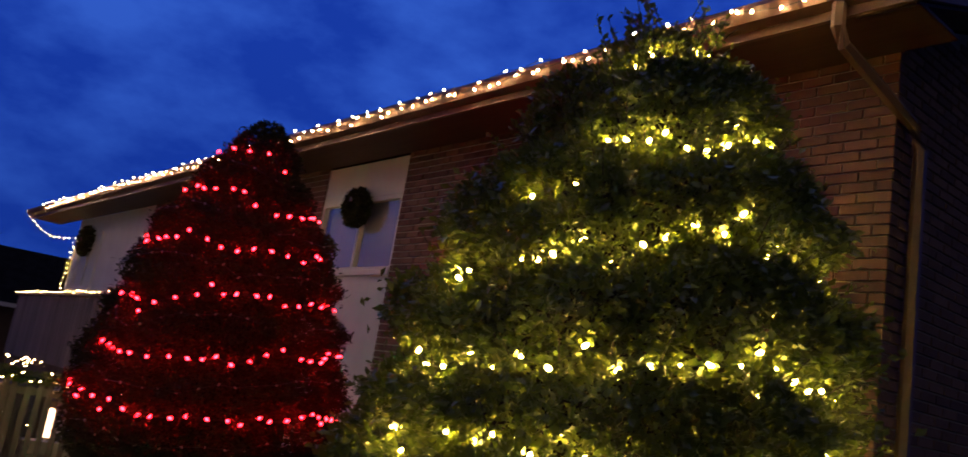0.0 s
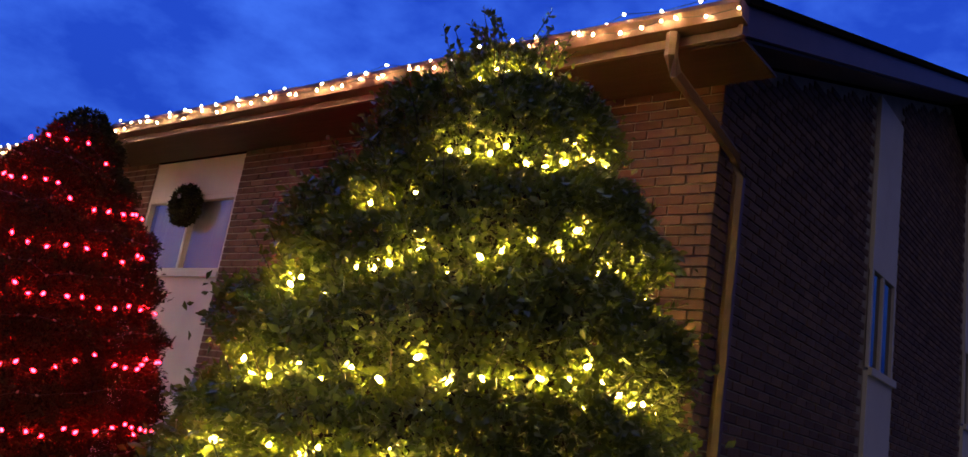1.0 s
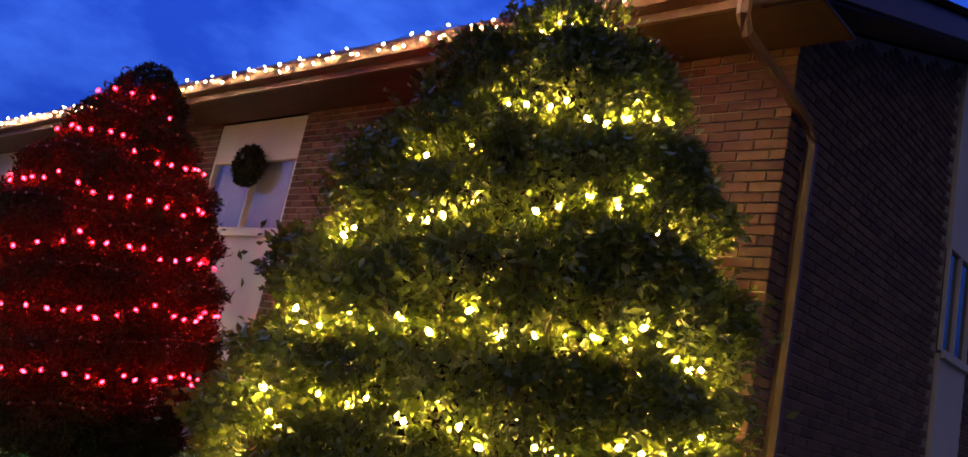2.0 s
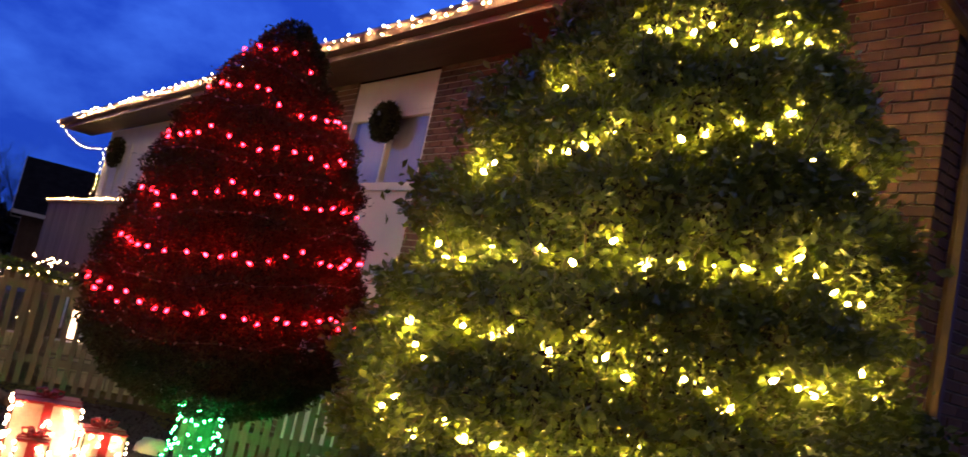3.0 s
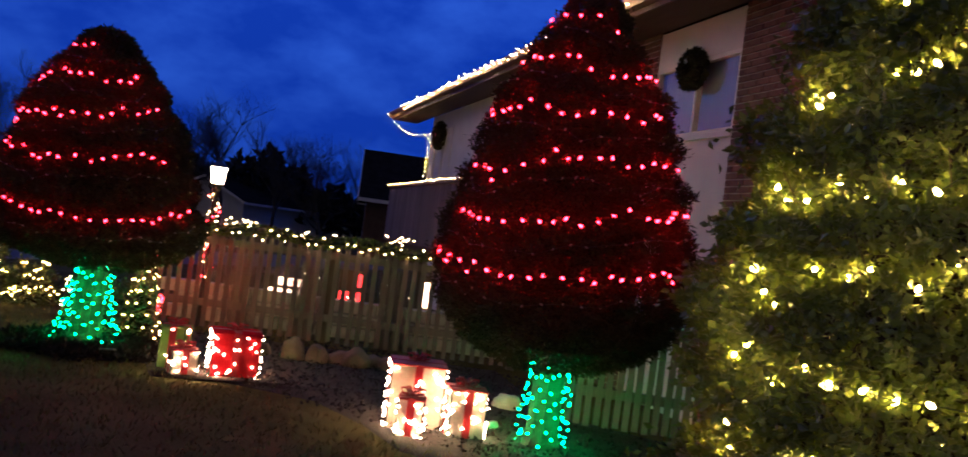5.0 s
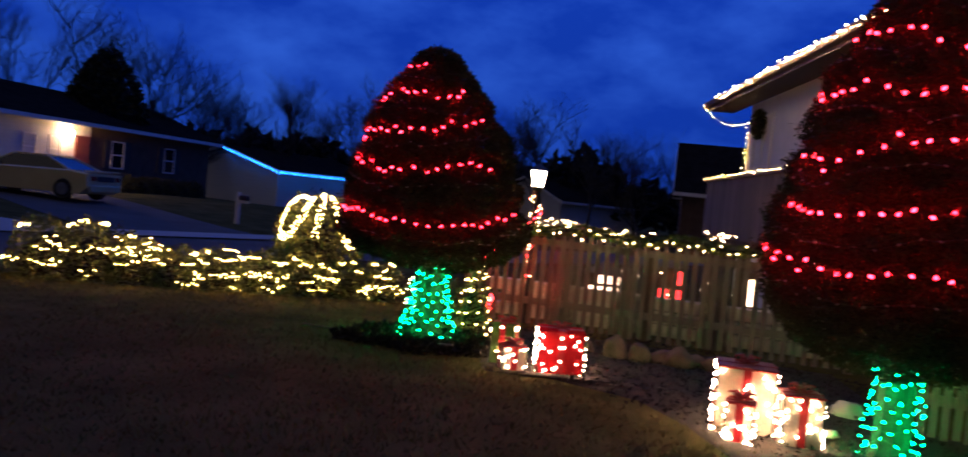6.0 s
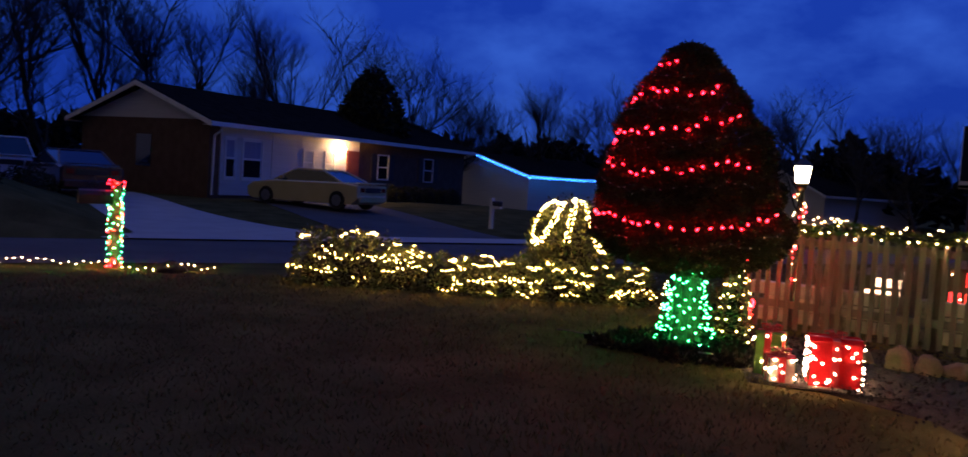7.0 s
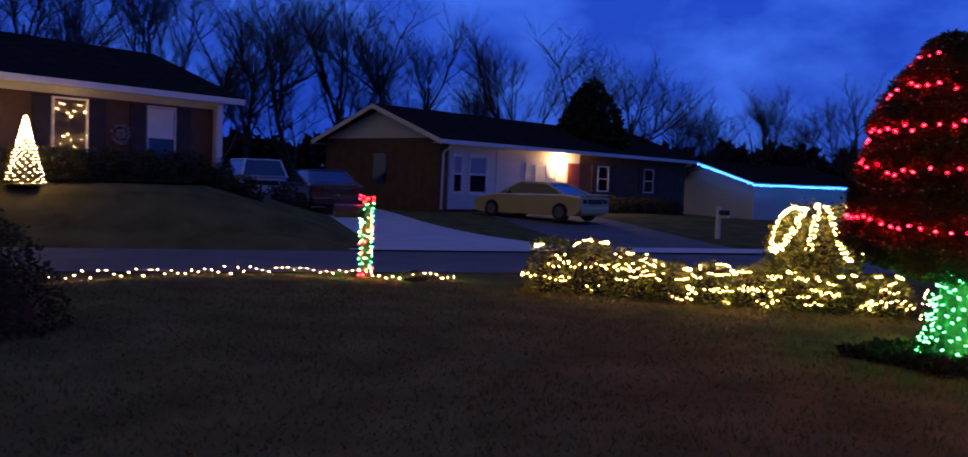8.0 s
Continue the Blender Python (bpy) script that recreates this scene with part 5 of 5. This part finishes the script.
def car(label, x, y, turn, mat, length, width, height, cabin, bonnet):
    """A car along local x, its nose at +x; cabin gives (rear base, rear top, front top, front base) and bonnet the waist height."""
    z = ground_z(x, y)
    c_ = thing("car", label, "car", pose(x, y, z, 0, 0, turn))
    hl, hw = length / 2, width / 2
    body = [(-hl, 0.45), (-hl + 0.03, bonnet - 0.02), (cabin[0], bonnet + 0.06), (cabin[3], bonnet), (hl - 0.25, bonnet - 0.12), (hl, bonnet - 0.28), (hl - 0.02, 0.30), (hl - 0.3, 0.20), (-hl + 0.25, 0.22)]
    bm_ = bmesh.new()
    rows_ = []
    for yy, sh in ((-hw, 0.94), (-hw * 0.93, 1.0), (hw * 0.93, 1.0), (hw, 0.94)):
        rows_.append([bm_.verts.new((px * (0.985 if sh < 1 else 1), yy, 0.2 + (pz - 0.2) * sh)) for px, pz in body])
    for a, b in zip(rows_, rows_[1:]):
        for k in range(len(body)):
            bm_.faces.new((a[k], a[(k + 1) % len(body)], b[(k + 1) % len(body)], b[k]))
    bm_.faces.new(rows_[0][::-1]), bm_.faces.new(rows_[-1])
    bmesh.ops.recalc_face_normals(bm_, faces=bm_.faces)
    part("body", bm_, mat, c_)
    def shell(inset, lift, top):
        bm2 = bmesh.new()
        lo, hi = bonnet + 0.01, top
        prof_ = [(cabin[0] + inset, lo), (cabin[1] + inset, hi), (cabin[2] - inset, hi), (cabin[3] - inset, lo)]
        a = [bm2.verts.new((px, -hw * (0.90 if pz < hi else 0.70) - lift, pz)) for px, pz in prof_]
        b = [bm2.verts.new((px, hw * (0.90 if pz < hi else 0.70) + lift, pz)) for px, pz in prof_]
        bm2.faces.new(a), bm2.faces.new(b[::-1])
        for k in range(4):
            bm2.faces.new((a[k], b[k], b[(k + 1) % 4], a[(k + 1) % 4]))
        bmesh.ops.recalc_face_normals(bm2, faces=bm2.faces)
        return bm2
    part("glasshouse", shell(0, 0, height - 0.06), GLASS, c_, "dark tinted car windows")
    part("roof", boxed(cabin[1] + 0.02, cabin[2] - 0.02, -hw * 0.71, hw * 0.71, height - 0.055, height, 0.02), mat, c_)
    for px0, px1 in ((cabin[0], cabin[1]), (cabin[3], cabin[2])):
        for sy in (-1, 1):
            part("pillar", tube([(px0, sy * hw * 0.90, bonnet), (px1, sy * hw * 0.70, height - 0.05)], 0.035, 5), mat, c_)
    for px in (-hl + 0.85, hl - 0.9):
        for sy in (-1, 1):
            bm2 = lathe([(0.20, -0.10), (0.31, -0.11), (0.335, -0.06), (0.335, 0.06), (0.31, 0.11), (0.20, 0.10)], 18)
            bmesh.ops.rotate(bm2, verts=bm2.verts, cent=(0, 0, 0), matrix=Matrix.Rotation(radians(90), 3, "X"))
            tyre = part("wheel", bm2, TYRE, c_)
            tyre.matrix_basis = Matrix.Translation((px, sy * (hw - 0.08), 0.335))
            bm2 = lathe([(0.05, -0.02), (0.19, 0.01), (0.20, 0.02)], 10)
            bmesh.ops.rotate(bm2, verts=bm2.verts, cent=(0, 0, 0), matrix=Matrix.Rotation(radians(-90 * sy), 3, "X"))
            rim = part("rim", bm2, CHROME, tyre)
            rim.matrix_basis = Matrix.Translation((0, sy * 0.105, 0))
    for sy in (-1, 1):
        part("tail_lamp", boxed(-hl - 0.012, -hl + 0.02, sy * hw * 0.82 - 0.22 * (sy > 0), sy * hw * 0.82 + 0.22 * (sy < 0), bonnet - 0.24, bonnet - 0.10, 0.006), TAIL, c_)
        part("headlamp", boxed(hl - 0.04, hl + 0.012, sy * hw * 0.8 - 0.12, sy * hw * 0.8 + 0.12, bonnet - 0.42, bonnet - 0.30, 0.006), CHROME, c_)
        part("mirror", boxed(cabin[3] - 0.45, cabin[3] - 0.30, sy * hw * 0.95 - 0.06, sy * hw * 0.95 + 0.06, bonnet + 0.05, bonnet + 0.17, 0.02), mat, c_)
    part("bumper", boxed(-hl - 0.03, -hl + 0.05, -hw * 0.9, hw * 0.9, 0.30, 0.52, 0.02), mat, c_)
    part("tail_panel", boxed(-hl - 0.006, -hl + 0.01, -hw * 0.5, hw * 0.5, bonnet - 0.26, bonnet - 0.09, 0.004), BLACK, c_)
    part("spoiler", boxed(-hl + 0.0, -hl + 0.22, -hw * 0.85, hw * 0.85, bonnet + 0.05, bonnet + 0.085, 0.008), mat, c_)
    return c_


car("yellow two-door coupe parked on the driveway", -29.6, 11.7, 212, paint("yellow_car_paint", (0.50, 0.42, 0.19), (0.58, 0.50, 0.25)), 4.8, 1.88, 1.36, (-1.75, -0.75, 0.45, 1.25), 0.90)
car("white sport utility car parked by the house", -35.4, 1.75, 190, paint("white_car_paint", (0.72, 0.73, 0.75), (0.80, 0.81, 0.83)), 4.7, 1.9, 1.75, (-2.2, -1.9, 0.5, 1.25), 1.05)
car("dark sedan parked in the neighbouring drive", -31.1, 3.85, 188, paint("dark_car_paint", (0.030, 0.012, 0.014), (0.055, 0.022, 0.026)), 4.7, 1.85, 1.45, (-1.85, -1.0, 0.5, 1.3), 0.95)
shrub("dark rounded shrub beside the parked cars", -28.5, 2.35, 0.8, 0.8, 1.0, 1800, 260, 0.05, CYPRESS)
mx, my = -24.0, 15.6
m2 = thing("mailbox", "white mailbox post across the road", "mailbox", pose(mx, my, ground_z(mx, my)))
part("post", boxed(-0.06, 0.06, -0.06, 0.06, 0, 1.02, 0.01), WHITE, m2)
part("arm", boxed(-0.04, 0.55, -0.04, 0.04, 0.68, 0.76), WHITE, m2)
part("box", boxed(0.12, 0.52, -0.09, 0.09, 0.763, 0.93, 0.03), BLACK, m2)


# ---- bare trees and far woods ----
def bare_tree(label, seed, height, spread=0.55):
    q = random.Random(seed)
    t = thing("bare_tree", label, "tree")
    verts, faces = [], []

    def limb(p, d, length, rad, level):
        n_ = 5 if level < 2 else 3
        sides = 6 if level == 0 else 4 if level == 1 else 3
        pts_ = [Vector(p)]
        dd = Vector(d)
        for i in range(n_):
            dd = (dd + Vector((q.gauss(0, 0.13), q.gauss(0, 0.13), q.gauss(0.05, 0.08)))).normalized()
            pts_.append(pts_[-1] + dd * (length / n_))
        start = len(verts)
        for i, pt in enumerate(pts_):
            dr = (pts_[min(i + 1, n_)] - pts_[max(0, i - 1)]).normalized()
            a = dr.cross(Vector((0.3, 1, 0.1))).normalized()
            b = dr.cross(a)
            rr_ = rad * (1 - 0.72 * i / n_)
            for k in range(sides):
                verts.append(pt + a * (rr_ * math.cos(6.2832 * k / sides)) + b * (rr_ * math.sin(6.2832 * k / sides)))
        for i in range(n_):
            for k in range(sides):
                u, v = start + i * sides + k, start + i * sides + (k + 1) % sides
                faces.append((u, v, v + sides, u + sides))
        if level < 4:
            kids = (9, 7, 6, 6)[level]
            for j in range(kids):
                f_ = q.uniform(0.3, 1.0)
                base_ = pts_[min(n_, int(f_ * n_))]
                nd = (dd * 0.75 + Vector((q.gauss(0, spread), q.gauss(0, spread), q.uniform(0.0, 0.55)))).normalized()
                limb(base_, nd, length * q.uniform(0.46, 0.74), rad * 0.40, level + 1)

    limb((0, 0, -0.2), (0, 0, 1), height * 0.46, height * 0.0125, 0)
    part("trunk", np_mesh("trunk", verts[:36], [f_ for f_ in faces if max(f_) < 36]), BARK, t)
    part("crown", np_mesh("crown", [v for v in verts], [f_ for f_ in faces if min(f_) >= 36]), BARK, t, kind="stuff")
    return t


moulds = [bare_tree("tall leafless deciduous tree behind the houses", s_, 10.0, sp) for s_, sp in ((1, 0.5), (2, 0.65), (3, 0.45), (4, 0.7))]
spots = [(100, 44, 13), (96, 47, 12.5), (92, 40, 12), (89.5, 52, 13), (87, 46, 12), (84, 50, 13), (81, 46, 12), (78.6, 48, 12.5), (76, 54, 12), (72, 52, 9), (69.6, 47, 10.5), (66.8, 49, 10.5), (62.5, 50, 9.5), (60, 58, 9), (54.2, 62, 9.5), (51.5, 70, 9), (49, 64, 10), (45, 66, 10), (42, 60, 8.5), (37.6, 56, 9.5), (34.5, 64, 8.5), (31, 58, 8), (57, 66, 8), (27, 64, 7.5), (22, 60, 8), (104, 46, 12), (74, 66, 10), (64, 68, 11), (58.5, 72, 10), (47, 76, 10.5), (40, 72, 9.5), (33, 74, 9), (29, 72, 8.5)]
q = random.Random(6)
for i, (yw, dist_, hh) in enumerate(spots):
    x, y = -dist_ * math.sin(radians(yw)), dist_ * math.cos(radians(yw))
    m = pose(x, y, ground_z(x, y), 0, 0, q.uniform(0, 360)) @ Matrix.Diagonal((hh / 7.6, hh / 7.6, hh / 7.6, 1))
    if i < 4:
        moulds[i].matrix_basis = m
    else:
        copy_thing(moulds[i % 4], pose(x, y, ground_z(x, y), 0, 0, q.uniform(0, 360))).scale = (hh / 7.6,) * 3
cx, cy = -44 * math.sin(radians(65.2)), 44 * math.cos(radians(65.2))
evergreen("cedar_tree", "dark evergreen cedar behind the brick house", (cx, cy, 0.3), [(0.5, 1.2), (2.0, 1.8), (4.0, 1.6), (5.4, 1.0), (6.2, 0.4), (6.5, 0.1)], 0.16, 5000, CYPRESS, np.random.default_rng(50), 0.1, (0, 0), 0.15)
gg = np.random.default_rng(90)
n = 26000
yw = np.radians(gg.uniform(8, 112, n))
dd = gg.uniform(68, 84, n)
hh = 1.15 * np.array([3.6 + 2.4 * noise.noise(Vector((a * 9, 0, 3))) + 1.5 * noise.noise(Vector((a * 37, 2, 0))) for a in yw])
c = np.stack([-dd * np.sin(yw), dd * np.cos(yw), np.maximum(0.2, hh) * np.sqrt(gg.uniform(0, 1, n)) + 0.2], 1)
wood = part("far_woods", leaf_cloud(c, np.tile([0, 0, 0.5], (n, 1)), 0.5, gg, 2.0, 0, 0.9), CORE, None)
tagged(wood, "dark distant belt of leafless woods", "woods", kind="stuff")

# ---- lawn blades near the camera ----
gg = np.random.default_rng(123)
n = 60000
rad = 2.2 + 11.0 * gg.uniform(0, 1, n) ** 0.8
an = np.radians(gg.uniform(8, 118, n))
xs, ys = -rad * np.sin(an), rad * np.cos(an)
ok = ~((ys > 6.05 - 0.22 * (xs + 3)) & (xs > -6.0)) & (xs > -12.9)
xs, ys = xs[ok], ys[ok]
m_ = len(xs)
hgt = gg.uniform(0.02, 0.055, m_) * (1 + 0.5 * np.array([noise.noise(Vector((a * 0.8, b * 0.8, 0))) for a, b in zip(xs, ys)]))
base = np.stack([xs, ys, 0 * xs - 0.003], 1)
tl = np.stack([gg.normal(0, 0.022, m_), gg.normal(0, 0.022, m_), hgt], 1)
sd = gg.normal(0, 1, (m_, 3)) * [1, 1, 0]
sd *= 0.006 / np.linalg.norm(sd, axis=1)[:, None]
v = np.concatenate([base - sd, base + sd, base + tl])
k = np.arange(m_)
lawn = part("grass", np_mesh("grass", v, np.stack([k, k + m_, k + 2 * m_], 1)), BLADE, None)
tagged(lawn, "short dormant lawn grass", "grass", kind="stuff")

# ---- bricks of the house ----
def brick_mesh(w_):
    me = bpy.data.meshes.new("brick")
    bm_ = boxed(0, w_, -0.02, 0.0, 0, COURSE - JOINT)
    bmesh.ops.bevel(bm_, geom=[e for e in bm_.edges if all(v.co.y > -0.01 for v in e.verts)], offset=0.003, segments=1, affect="EDGES")
    bm_.to_mesh(me)
    bm_.free()
    me.materials.append(BRICK_PIECE)
    return me


FULL, HALF = brick_mesh(LONG - JOINT), brick_mesh(LONG / 2 - JOINT)
bq = random.Random(2)
singles = 0
fv, ff = [], []


def joined_brick(x0, x1, z0, proud, side):
    """A brick of the joined rest: on the front (side False) or on the side wall."""
    k = len(fv)
    z1 = z0 + COURSE - JOINT
    if side:
        fv.extend([(0.013, -x0, z0), (0.013, -x1, z0), (0.013, -x1, z1), (0.013, -x0, z1), (-proud, -x0 - 0.003, z0 + 0.003), (-proud, -x1 + 0.003, z0 + 0.003), (-proud, -x1 + 0.003, z1 - 0.003), (-proud, -x0 - 0.003, z1 - 0.003)])
    else:
        fv.extend([(x0, -0.013, z0), (x1, -0.013, z0), (x1, -0.013, z1), (x0, -0.013, z1), (x0 + 0.003, proud, z0 + 0.003), (x1 - 0.003, proud, z0 + 0.003), (x1 - 0.003, proud, z1 - 0.003), (x0 + 0.003, proud, z1 - 0.003)])
    ff.extend([(k + 4, k + 5, k + 6, k + 7), (k, k + 1, k + 5, k + 4), (k + 1, k + 2, k + 6, k + 5), (k + 2, k + 3, k + 7, k + 6), (k + 3, k, k + 4, k + 7)])


wall_front = bpy.data.objects["wall_front"]
for c_ in range(62):
    z0 = c_ * COURSE
    xs_ = [(0.0, LONG / 2 - JOINT)] if c_ % 2 else []
    x = LONG / 2 if c_ % 2 else 0.0
    while x < 5.1 - 0.05:
        xs_.append((x, min(5.095, x + LONG - JOINT)))
        x += LONG
    for a, b in xs_:
        near = a < 1.30 and 1.55 < z0 < 4.0 and singles < 300
        if near:
            singles += 1
            o = new("brick", HALF if b - a < 0.15 else FULL)
            o.parent = wall_front
            o.matrix_basis = Matrix.Translation((a, bq.uniform(-0.0015, 0.0015), z0))
        else:
            joined_brick(a, b, z0, bq.uniform(-0.0015, 0.0015), False)
    x = 6.76
    while x < 12.6:
        joined_brick(x, min(12.6, x + LONG - JOINT), z0, bq.uniform(-0.0015, 0.0015), False)
        x += LONG
me = np_mesh("bricks", fv, ff)
part("bricks", me, BRICK, house, "brown running-bond brickwork", kind="stuff")
fv, ff = [], []
for c_ in range(100):
    z0 = c_ * COURSE
    x = 0.004 + (0 if c_ % 2 else LONG / 2)
    if c_ % 2 == 0:
        joined_brick(0.004, LONG / 2 - JOINT, z0, bq.uniform(-0.0015, 0.0015), True)
    while x < 12.95:
        top = SIDE_TOP + min(x, 13.0 - x) * 0.37
        blocked = any(a - 0.02 < x + LONG and x < b for a, b in ((3.36, 4.18), (7.6, 8.4)))
        if z0 + COURSE < top and not blocked:
            joined_brick(x, x + LONG - JOINT, z0, bq.uniform(-0.0015, 0.0015), True)
        x += LONG
part("bricks", np_mesh("bricks", fv, ff), BRICK, house, "shaded brown brickwork of the side wall", kind="stuff")
